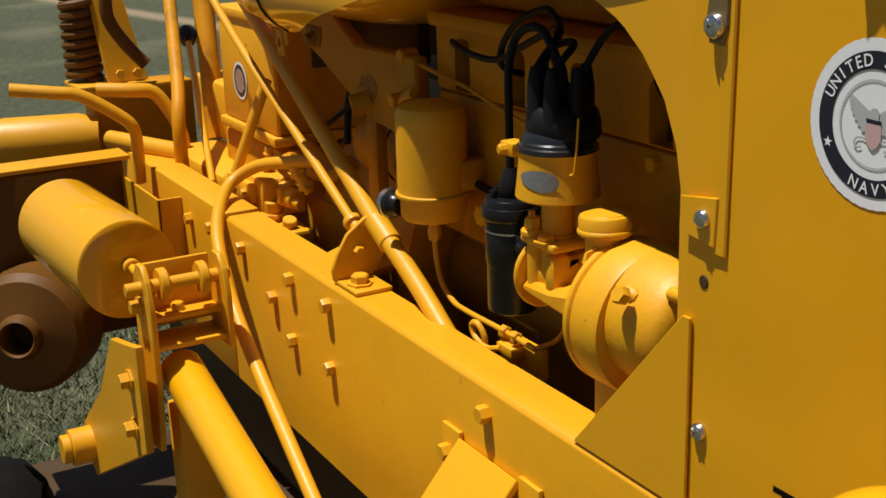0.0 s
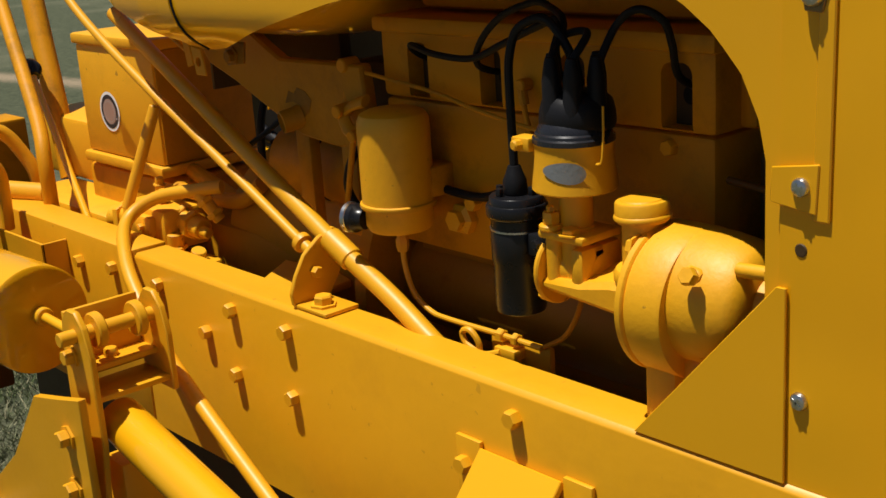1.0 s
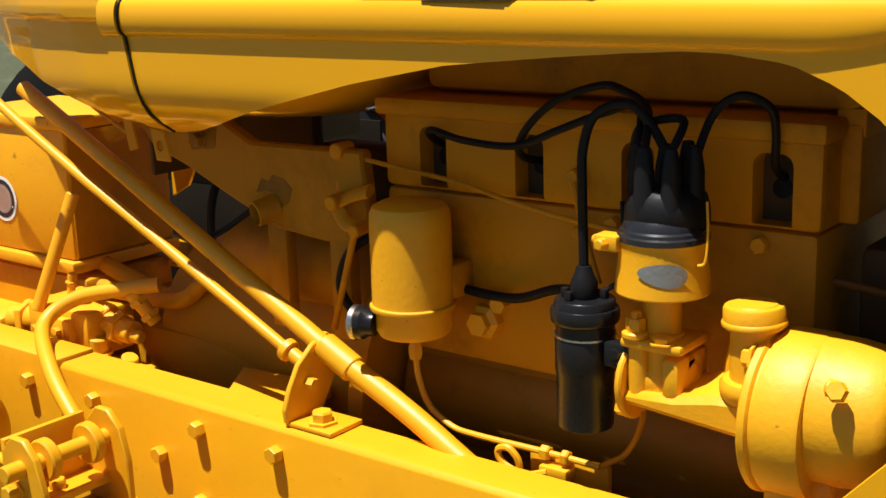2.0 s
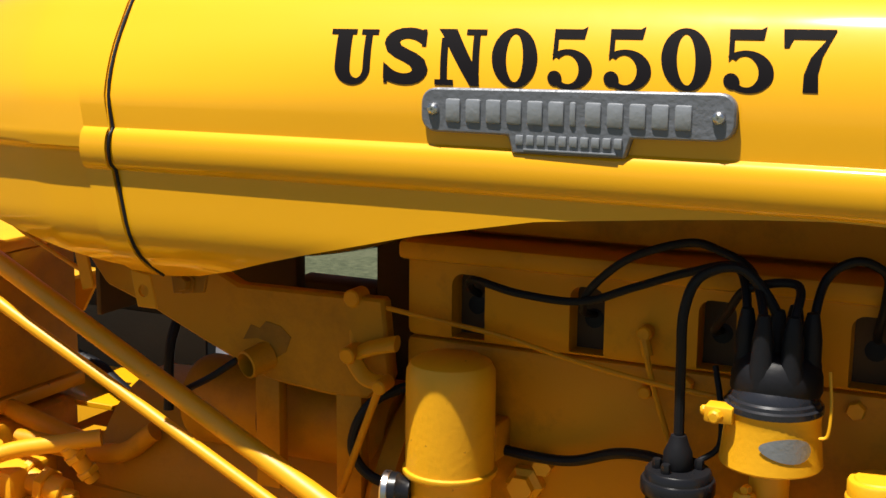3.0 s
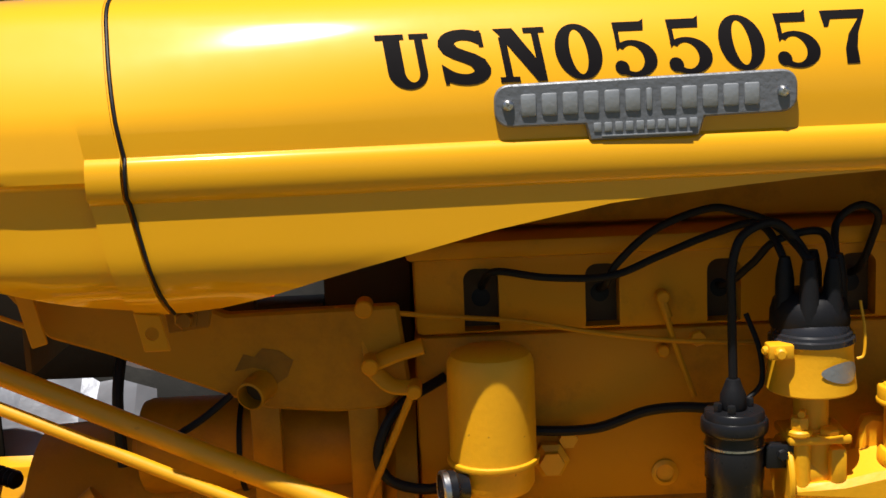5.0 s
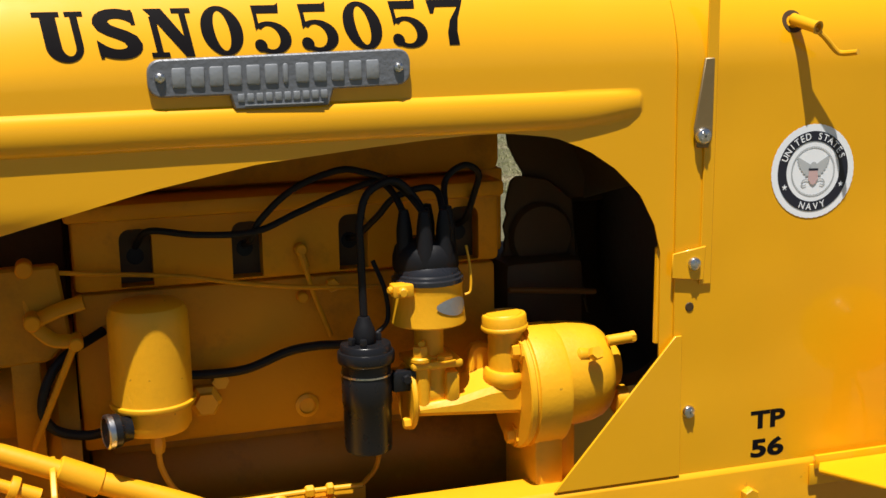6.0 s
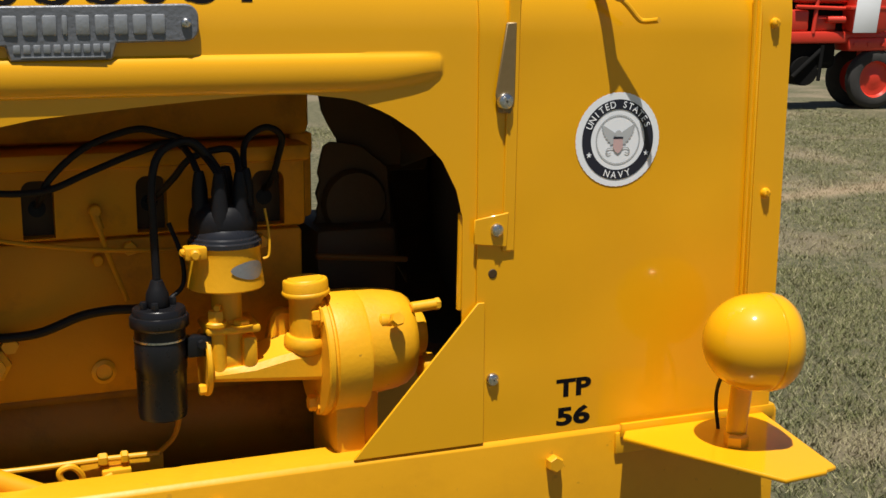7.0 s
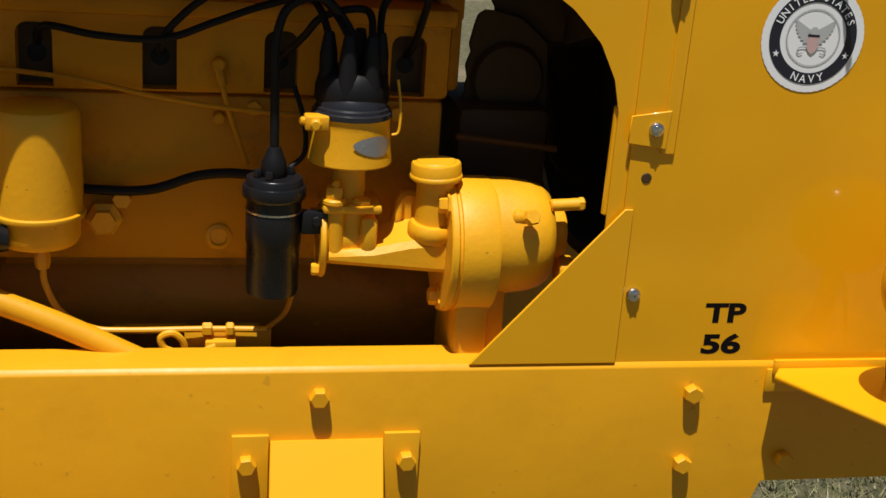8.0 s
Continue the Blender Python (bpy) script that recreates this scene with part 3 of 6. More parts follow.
def glyph(key, w, h):
    """A slab-serif character: thick and thin strokes, flat serifs."""
    b = bmesh.new()
    t, thick, thin = h * 0.10, w * 0.315, w * 0.15
    if key == "0":
        a = [2 * math.pi * k / 40 for k in range(40)]
        loop_band(b, [(w / 2 + w / 2 * math.cos(q), h / 2 + h * 0.52 * math.sin(q)) for q in a],
                  [(w / 2 + (w / 2 - thick) * math.cos(q), h / 2 + (h * 0.52 - t) * math.sin(q)) for q in a])
    elif key == "U":
        x0, x1 = w * 0.14, w * 0.88
        out = [(x0, h), (x0, h * 0.3)] + [((x0 + x1) / 2 + (x1 - x0) / 2 * math.cos(radians(q)), h * 0.3 + h * 0.32 * math.sin(radians(q))) for q in range(190, 360, 10)] + [(x1, h * 0.3), (x1, h)]
        y0, y1 = x0 + thick, x1 - thin
        inn = [(y0, h), (y0, h * 0.3)] + [((y0 + y1) / 2 + (y1 - y0) / 2 * math.cos(radians(q)), h * 0.3 + (h * 0.32 - t * 1.25) * math.sin(radians(q))) for q in range(190, 360, 10)] + [(y1, h * 0.3), (y1, h)]
        for k in range(len(out) - 1):
            poly(b, [out[k], out[k + 1], inn[k + 1], inn[k]])
        rect(b, 0, h - t, x0, h)
        rect(b, x0 + thick, h - t, w * 0.54, h)
        rect(b, w * 0.64, h - t, x1 - thin, h)
        rect(b, x1, h - t, w, h)
    elif key == "N":
        poly(b, [(w * 0.03, h), (w * 0.40, h), (w * 0.88, h * 0.20), (w * 0.88, 0), (w * 0.70, 0), (w * 0.12, h * 0.90)])
        rect(b, w * 0.11, t, w * 0.25, h * 0.84)
        rect(b, 0, 0, w * 0.37, t)
        rect(b, w * 0.745, h * 0.24, w * 0.88, h)
        rect(b, w * 0.60, h - t, w * 0.755, h)
        rect(b, w * 0.87, h - t, w, h)
    elif key == "7":
        poly(b, [(w * 0.04, h), (w * 0.04, h * 0.70), (w * 0.13, h * 0.70), (w * 0.22, h * 0.84), (w * 0.82, h * 0.84), (w, h * 0.97), (w, h)])
        left = [(w * 0.82, h * 0.84), (w * 0.52, h * 0.55), (w * 0.38, h * 0.28), (w * 0.34, 0)]
        right = [(w, h * 0.97), (w * 0.74, h * 0.58), (w * 0.64, h * 0.30), (w * 0.62, 0)]
        for k in range(3):
            poly(b, [left[k], left[k + 1], right[k + 1], right[k]])
    elif key == "5":
        out, inn = [], []
        for k in range(25):
            q = radians(135 - 290 * k / 24)
            out.append((w * 0.47 + w * 0.50 * math.cos(q), h * 0.315 + h * 0.345 * math.sin(q)))
            inn.append((w * 0.44 + w * 0.245 * math.cos(q), h * 0.315 + h * 0.250 * math.sin(q)))
        for k in range(24):
            poly(b, [out[k], out[k + 1], inn[k + 1], inn[k]])
        poly(b, arc(w * 0.17, h * 0.155, w * 0.155, 0, 345, 15))
        poly(b, [(w * 0.13, h * 0.47), (w * 0.235, h * 0.545), (w * 0.255, h * 0.86), (w * 0.155, h * 0.86)])
        poly(b, [(w * 0.150, h * 0.83), (w * 0.80, h * 0.83), (w * 0.86, h * 1.05), (w * 0.76, h * 1.0), (w * 0.155, h * 1.0)])
    else:
        b = text_mesh(key, h * 1.03, 0.030)
        wide = max(v.co.x for v in b.verts)
        for v in b.verts:
            v.co.x *= w / wide
        rect(b, w * 0.84, h * 0.69, w * 0.92, h * 1.0)
        rect(b, w * 0.02, h * 0.02, w * 0.10, h * 0.33)
    return b


def hood_letters():
    h = 0.0435
    starts = (("U", -0.637, 0.044), ("S", -0.587, 0.040), ("N", -0.5415, 0.0435), ("0", -0.493, 0.038), ("5", -0.448, 0.0375), ("5", -0.404, 0.0385), ("0", -0.3595, 0.037), ("5", -0.3155, 0.038), ("7", -0.273, 0.038))
    for key, x, w in starts:
        b = glyph(key, w, h)
        x -= 0.0015 + 0.008 * (-0.27 - x)
        z0 = 1.3790 + 0.012 * (x + 0.64)
        drape(b, h, lambda u, v, x=x: Vector((x + u - 0.16 * (v - 0.02), hood_skin(x + u, z0 + v, False) - 0.0006, crowned(z0 + v))))
        part("hood_letter", b, LETTER, hood, "black slab-serif stencil character", 60)


hood_letters()

# cast badge: a long plate with a tab, two screws and raised bars
bm = bmesh.new()
outline = arc(-0.3135, 1.359, 0.012, -90, 0, 5) + arc(-0.3135, 1.3695, 0.012, 0, 90, 5) + arc(-0.537, 1.3665, 0.012, 90, 180, 5) + arc(-0.537, 1.356, 0.012, 180, 270, 5)
outline += [(-0.475, 1.344), (-0.4715, 1.3305), (-0.382, 1.3310), (-0.3775, 1.346)]
slab(bm, outline, lambda u, v, w: Vector((u, 0.0035 + w + 0.015 * (u + 0.43), v)), 0.009, 0.0014)
badge = part("name_badge", bm, CASTALU, tractor, "cast grey metal maker's badge with raised bars")


def raised_bar(u0, wide, v0, tall, y, ease):
    b = bmesh.new()
    box(b, (u0, y, v0), (u0 + wide, y + 0.004, v0 + tall), ease)
    return part("raised_bar", b, ALURAISED, badge)


for k in range(12):
    u0 = -0.5275 + k * 0.0170 - (0.005 if k > 6 else 0.0)
    raised_bar(u0, 0.0128 if k != 6 else 0.0052, 1.3520 + 0.009 * (u0 + 0.53), 0.0185, 0.0018 + 0.015 * (u0 + 0.43), 0.0018)
for k in range(10):
    raised_bar(-0.4685 + k * 0.0087, 0.0064, 1.3370 + 0.0001 * k, 0.0078, 0.0020, 0.0009)
bm = bmesh.new()
box(bm, (-0.462, 0.0022, 1.3332), (-0.388, 0.006, 1.3346), 0.0002)
part("raised_bar", bm, ALURAISED, badge)
bolt(badge, (-0.538, 0.002, 1.3620), r=0.005, h=0.004, material_=STEEL, name="screw", kind="round")
bolt(badge, (-0.3135, 0.0052, 1.3640), r=0.005, h=0.004, material_=STEEL, name="screw", kind="round")


def ring_face(bm, c, r0, r1, y, seg=64):
    a = [bm.verts.new((c[0] + r0 * math.cos(2 * math.pi * k / seg), y, c[1] + r0 * math.sin(2 * math.pi * k / seg))) for k in range(seg)] if r0 else None
    b = [bm.verts.new((c[0] + r1 * math.cos(2 * math.pi * k / seg), y, c[1] + r1 * math.sin(2 * math.pi * k / seg))) for k in range(seg)]
    if not a:
        bm.faces.new(b)
    else:
        for k in range(seg):
            j = (k + 1) % seg
            bm.faces.new((a[k], a[j], b[j], b[k]))


def round_decal(parent, c, size, y, plain=False):
    """A round decal: white rope edge, dark ring with its words and a printed bird on white."""
    s = size / 0.0515
    bm = bmesh.new()
    seg = 96
    rim = [bm.verts.new((c[0] + (0.0510 + 0.0002 * math.cos(k * math.pi)) * s * math.cos(2 * math.pi * k / seg), y, c[1] + (0.0510 + 0.0002 * math.cos(k * math.pi)) * s * math.sin(2 * math.pi * k / seg))) for k in range(seg)]
    bm.faces.new(rim)
    decal = part("decal", bm, WHITE, parent, "round white and navy-blue emblem decal")
    bm = bmesh.new()
    ring_face(bm, c, 0.0328 * s, 0.0435 * s, y - 0.0004)
    part("dark_ring", bm, NAVYINK, decal)

    def word(text, middle, step, tall, r, flip=False):
        """White capitals along the dark ring; flip: read from inside the ring, at its foot."""
        n = len(text)
        for k, ch in enumerate(text):
            if ch == " ":
                continue
            t = radians(middle + (k - (n - 1) / 2) * (step if flip else -step))
            rad = Vector((math.cos(t), 0, math.sin(t)))
            tan = Vector((-math.sin(t), 0, math.cos(t))) if flip else Vector((math.sin(t), 0, -math.cos(t)))
            up = -rad if flip else rad
            b = text_mesh(ch, tall * s, 0.012)
            wide = max(v.co.x for v in b.verts)
            m = Vector((c[0], y - 0.0008, c[1])) + rad * r * s
            for v in b.verts:
                v.co = m + tan * ((v.co.x - wide / 2) * 0.95) + up * (v.co.y - tall * s / 2)
            part("ring_letter", b, WHITE, decal)

    if plain:
        bm = bmesh.new()
        ring_face(bm, c, 0.0, 0.0330 * s, y - 0.0006)
        part("decal_middle", bm, PINKFOIL, decal, "pinkish foil middle")
    else:
        word("UNITED STATES", 90, 11.0, 0.0074, 0.0383)
        word("NAVY", 270, 13.0, 0.0074, 0.0383, True)
    for a in (204, 336):
        t = radians(a)
        bm = bmesh.new()
        m = (c[0] + 0.0382 * s * math.cos(t), c[1] + 0.0382 * s * math.sin(t))
        bm.faces.new([bm.verts.new((m[0] + (0.0036 if k % 2 == 0 else 0.0015) * s * math.sin(k * math.pi / 5), y - 0.0008, m[1] + (0.0036 if k % 2 == 0 else 0.0015) * s * math.cos(k * math.pi / 5))) for k in range(10)])
        part("star", bm, WHITE, decal)
    bm = bmesh.new()
    if plain:
        ring_face(bm, c, 0.0262 * s, 0.0275 * s, y - 0.0008)
    else:
        # rope ring of short strands
        for k in range(72):
            p, q, w = radians(5 * k), radians(5 * k + 4.2), radians(2.5)
            bm.faces.new([bm.verts.new((c[0] + r * s * math.cos(t), y - 0.0004, c[1] + r * s * math.sin(t))) for r, t in ((0.0254, p), (0.0254, q), (0.0271, q + w), (0.0271, p + w))])
        # two spread wings of seven feathers each, head and the loops under the shield
        for sgn in (1, -1):
            for k in range(7):
                f = k / 6
                root = Vector((0.0030 + 0.001 * f, 0.0060 - 0.0095 * f))
                tip = Vector((0.0205 - 0.0105 * f * f, 0.0158 - 0.0195 * f))
                side = Vector((root.y - tip.y, tip.x - root.x)).normalized() * 0.00135
                pts = [root - side * 0.7, tip * 0.9 + root * 0.1 - side, tip, tip * 0.9 + root * 0.1 + side, root + side * 0.7]
                bm.faces.new([bm.verts.new((c[0] + sgn * p.x * s, y - 0.0004 - 0.00004 * k, c[1] + p.y * s)) for p in pts])
            ends = [(0.0045, -0.0095), (0.0085, -0.0085), (0.0125, -0.0092), (0.0145, -0.0125), (0.0125, -0.0155), (0.0085, -0.0140)]
            for (u0, v0), (u1, v1) in zip(ends, ends[1:]):
                side = Vector((v0 - v1, u1 - u0)).normalized() * 0.0007
                bm.faces.new([bm.verts.new((c[0] + sgn * u * s, y - 0.0007, c[1] + v * s)) for u, v in ((u0 - side.x, v0 - side.y), (u1 - side.x, v1 - side.y), (u1 + side.x, v1 + side.y), (u0 + side.x, v0 + side.y))])
        bm.faces.new([bm.verts.new((c[0] + u * s, y - 0.0009, c[1] + v * s)) for u, v in ((-0.0032, 0.003), (0.0034, 0.003), (0.0038, 0.008), (0.0020, 0.0102), (-0.0016, 0.0100), (-0.0046, 0.0070))])
    part("printed_bird", bm, GREYINK, decal)
    if not plain:
        bm = bmesh.new()
        bm.faces.new([bm.verts.new((c[0] + u * s, y - 0.0009, c[1] + v * s)) for u, v in ((-0.0055, 0.001), (0.0055, 0.001), (0.0062, -0.008), (0.0035, -0.0125), (0, -0.0150), (-0.0035, -0.0125), (-0.0062, -0.008))])
        part("printed_shield", bm, REDINK, decal)
        bm = bmesh.new()
        bm.faces.new([bm.verts.new((c[0] + u * s, y - 0.001, c[1] + v * s)) for u, v in ((-0.0060, 0.0035), (0.0060, 0.0030), (0.0058, 0.0008), (-0.0056, 0.0010))])
        part("shield_top", bm, NAVYINK, decal)
    return decal


round_decal(tractor, (0.1450, 1.2375), 0.0515, -0.0006)
for words, x, z, h, wide in (("TP", 0.0785, 0.9525, 0.0210, 0.0435), ("56", 0.0795, 0.9190, 0.0220, 0.0420)):
    b = text_mesh(words, h, 0.040)
    k = wide / max(v.co.x for v in b.verts)
    for v in b.verts:
        v.co = Vector((x + v.co.x * k, -0.0002, z + v.co.y))
    part("panel_letters", b, LETTER, panel, "black stencilled characters")


# ---- engine bay ----
def make_engine():
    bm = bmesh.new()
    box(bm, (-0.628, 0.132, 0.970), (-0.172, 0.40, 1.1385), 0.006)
    block = part("engine_block", bm, ENGINE, tractor, "yellow enamelled cast engine block with oil stains, darkened for shade")
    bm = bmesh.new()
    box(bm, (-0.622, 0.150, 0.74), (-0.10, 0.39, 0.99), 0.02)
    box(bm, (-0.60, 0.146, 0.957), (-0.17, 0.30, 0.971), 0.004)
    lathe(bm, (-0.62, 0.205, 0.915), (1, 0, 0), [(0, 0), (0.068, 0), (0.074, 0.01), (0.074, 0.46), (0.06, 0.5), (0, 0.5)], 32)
    part("crankcase", bm, DEEPYELLOW, tractor, "shaded yellow crankcase")
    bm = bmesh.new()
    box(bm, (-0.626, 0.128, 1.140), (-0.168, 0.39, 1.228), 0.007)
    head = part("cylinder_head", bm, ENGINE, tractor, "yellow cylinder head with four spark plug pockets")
    cut = bmesh.new()
    for x0, x1 in ((-0.579, -0.546), (-0.465, -0.433), (-0.351, -0.319), (-0.228, -0.193)):
        q = 0.011
        pts = [(x0, 1.1435), (x1, 1.1435)] + arc(x1 - q, 1.2035 - q, q, 0, 90, 5) + arc(x0 + q, 1.2035 - q, q, 90, 180, 5)
        slab(cut, pts, lambda u, v, w: Vector((u, 0.10 + w, v)), 0.085, 0)
    carve(head, cut)
    for x0, x1 in ((-0.579, -0.546), (-0.465, -0.433), (-0.351, -0.319), (-0.228, -0.193)):
        xm = (x0 + x1) / 2
        bm = bmesh.new()
        lathe(bm, (xm, 0.184, 1.168), (0, -1, 0.1), [(0, 0), (0.013, 0), (0.013, 0.01), (0.010, 0.012), (0.009, 0.035), (0, 0.036)], 14)
        part("spark_plug", bm, RUBBER, head)
        # dark filler puts the pocket's inner shade into the colour
        bm = bmesh.new()
        box(bm, (x0 - 0.001, 0.150, 1.1425), (x1 + 0.001, 0.186, 1.206), 0)
        part("pocket_shade", bm, DARKBROWN, head, "dark block for the shade in the plug pocket")
    # lip along the head's top, and the shoulder below it
    bm = bmesh.new()
    box(bm, (-0.632, 0.121, 1.213), (-0.164, 0.36, 1.231), 0.005)
    box(bm, (-0.175, 0.168, 1.214), (-0.1495, 0.376, 1.238), 0.003)
    part("head_cover", bm, ENGINE, head)
    bm = bmesh.new()
    box(bm, (-0.175, 0.165, 1.142), (-0.151, 0.38, 1.226), 0.006)
    part("head_end", bm, ENGINE, head)
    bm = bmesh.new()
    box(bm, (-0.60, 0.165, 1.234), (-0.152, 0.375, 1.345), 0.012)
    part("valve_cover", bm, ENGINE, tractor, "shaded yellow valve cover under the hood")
    bm = bmesh.new()
    lathe(bm, (-0.392, 0.134, 0.995), (0, -1, 0), [(0, 0), (0.013, 0), (0.013, 0.004), (0.009, 0.006), (0.008, 0.003), (0, 0.003)], 20)
    part("core_plug", bm, CAST, block)
    bm = bmesh.new()
    lathe(bm, (-0.502, 0.134, 1.015), (0, -1, 0), [(0, 0), (0.018, 0), (0.018, 0.012), (0.012, 0.016), (0.012, 0.024), (0, 0.024)], 6)
    lathe(bm, (-0.485, 0.136, 1.035), (0, -1, 0), [(0, 0), (0.009, 0), (0.009, 0.015), (0, 0.015)], 6)
    part("oil_fitting", bm, CAST, block)
    for x, z in ((-0.36, 1.128), (-0.22, 1.126), (-0.60, 1.0), (-0.24, 1.0)):
        bolt(block, (x, 0.132, z), r=0.008, h=0.009, material_=CAST)
    return block


block = make_engine()

# bracket with the throttle pivots on the head
bm = bmesh.new()
sweep(bm, [(-0.394, 0.118, 1.170), (-0.389, 0.116, 1.145), (-0.380, 0.116, 1.115), (-0.366, 0.115, 1.075)], 0.0028, 8)
sweep(bm, [(-0.395, 0.120, 1.172), (-0.393, 0.118, 1.163), (-0.390, 0.117, 1.152)], 0.005, 10)
rod(bm, (-0.394, 0.130, 1.171), (-0.394, 0.114, 1.171), 0.0065)
rod(bm, (-0.393, 0.134, 1.118), (-0.393, 0.120, 1.118), 0.006)
part("vent_pipe", bm, ENGINE, block)
bm = bmesh.new()
sweep(bm, [(-0.70, 0.115, 1.174), (-0.61, 0.115, 1.1635), (-0.525, 0.115, 1.154), (-0.465, 0.115, 1.142), (-0.40, 0.114, 1.132), (-0.345, 0.110, 1.128), (-0.31, 0.104, 1.128)], 0.0025, 8)
part("throttle_rod", bm, ENGINE, tractor, "thin yellow throttle rod across the cylinder head")
bm = bmesh.new()
rod(bm, (-0.672, 0.128, 1.174), (-0.672, 0.104, 1.174), 0.0085)
sweep(bm, [(-0.673, 0.118, 1.174), (-0.672, 0.114, 1.150), (-0.669, 0.110, 1.126)], 0.0065, 12, flat=0.4)
rod(bm, (-0.668, 0.122, 1.126), (-0.668, 0.088, 1.123), 0.008)
sweep(bm, [(-0.667, 0.102, 1.122), (-0.645, 0.098, 1.132), (-0.618, 0.095, 1.140)], 0.0085, 12, flat=0.55)
sweep(bm, [(-0.668, 0.098, 1.121), (-0.650, 0.092, 1.105), (-0.628, 0.086, 1.103)], 0.0080, 12, flat=0.5)
rod(bm, (-0.628, 0.098, 1.103), (-0.628, 0.076, 1.101), 0.0070)
part("throttle_bell_crank", bm, ENGINE, tractor, "small yellow throttle bell crank")
bm = bmesh.new()
rod(bm, (-0.628, 0.082, 1.104), (-0.680, 0.098, 0.985), 0.0036)
part("governor_link", bm, ENGINE, tractor)


def make_oil_filter():
    bm = bmesh.new()
    prof = [(0, 1.139), (0.028, 1.138), (0.036, 1.134), (0.0395, 1.127), (0.040, 1.115), (0.040, 1.0345), (0.0375, 1.033), (0.0375, 1.012), (0.034, 1.006), (0.014, 1.002), (0.0, 1.002)]
    lathe(bm, (-0.558, 0.083, 0), (0, 0, 1), prof, 40)
    can = part("oil_filter", bm, CAST, tractor, "yellow oil filter canister with a rolled lip")
    bm = bmesh.new()
    lathe(bm, (-0.558, 0.083, 0), (0, 0, 1), [(0.039, 1.0385), (0.0425, 1.037), (0.043, 1.0345), (0.042, 1.032), (0.0375, 1.032)], 40)
    part("lip", bm, PAINT_FLAT, can)
    bm = bmesh.new()
    lathe(bm, (-0.556, 0.082, 0.979), (0, 0, 1), [(0, 0), (0.006, 0), (0.0075, 0.006), (0.0075, 0.014), (0.006, 0.016), (0.006, 0.024), (0, 0.024)], 6)
    part("nipple", bm, PAINT_FLAT, can)
    bm = bmesh.new()
    sweep(bm, [(-0.556, 0.082, 0.985), (-0.554, 0.082, 0.962), (-0.540, 0.080, 0.935), (-0.512, 0.079, 0.919), (-0.480, 0.078, 0.9165), (-0.40, 0.080, 0.9165), (-0.345, 0.080, 0.9155)], 0.0032, 10)
    part("oil_line", bm, PAINT_FLAT, can, "thin bent oil line")
    for x0, x1 in ((-0.408, -0.398), (-0.385, -0.377)):
        bm = bmesh.new()
        rod(bm, (x0, 0.080, 0.9165), (x1, 0.080, 0.9165), 0.007, seg=6)
        part("pipe_union", bm, PAINT_FLAT, can)
    bm = bmesh.new()
    sweep(bm, [(-0.345, 0.082, 0.9155), (-0.325, 0.095, 0.93), (-0.318, 0.11, 0.96), (-0.33, 0.125, 0.985)], 0.0028, 8)
    part("return_line", bm, ENGINE, can)
    bm = bmesh.new()
    box(bm, (-0.59, 0.10, 1.04), (-0.52, 0.135, 1.075), 0.004)
    part("filter_bracket", bm, ENGINE, can)
    # oil gauge beside the canister
    bm = bmesh.new()
    d = Vector((-1, -0.25, 0.0)).normalized()
    lathe(bm, (-0.583, 0.055, 1.018), d, [(0, 0), (0.012, 0), (0.013, 0.008), (0.0165, 0.012), (0.0165, 0.024), (0, 0.024)], 24)
    gauge = part("oil_gauge", bm, BLACK, tractor, "small round black oil gauge with a chrome rim")
    bm = bmesh.new()
    lathe(bm, vec((-0.583, 0.055, 1.018)) + d * 0.018, d, [(0.0160, 0), (0.0174, 0.001), (0.0174, 0.006), (0.0155, 0.0075), (0.0140, 0.0068)], 28)
    part("rim", bm, STEEL, gauge)
    return can


make_oil_filter()

# clamp, loop of line and lug in front of the rail
bm = bmesh.new()
box(bm, (-0.425, 0.086, 0.88), (-0.34, 0.094, 0.913), 0.002)
box(bm, (-0.405, 0.07, 0.895), (-0.375, 0.09, 0.907), 0.002)
lug = part("pump_lug", bm, CAST, tractor)
bm = bmesh.new()
sweep(bm, [(-0.395, 0.07, 0.902), (-0.418, 0.066, 0.896), (-0.442, 0.066, 0.902), (-0.447, 0.066, 0.914), (-0.435, 0.066, 0.918), (-0.425, 0.068, 0.905), (-0.428, 0.07, 0.885)], 0.0035, 8)
part("wire_loop", bm, CAST, lug)


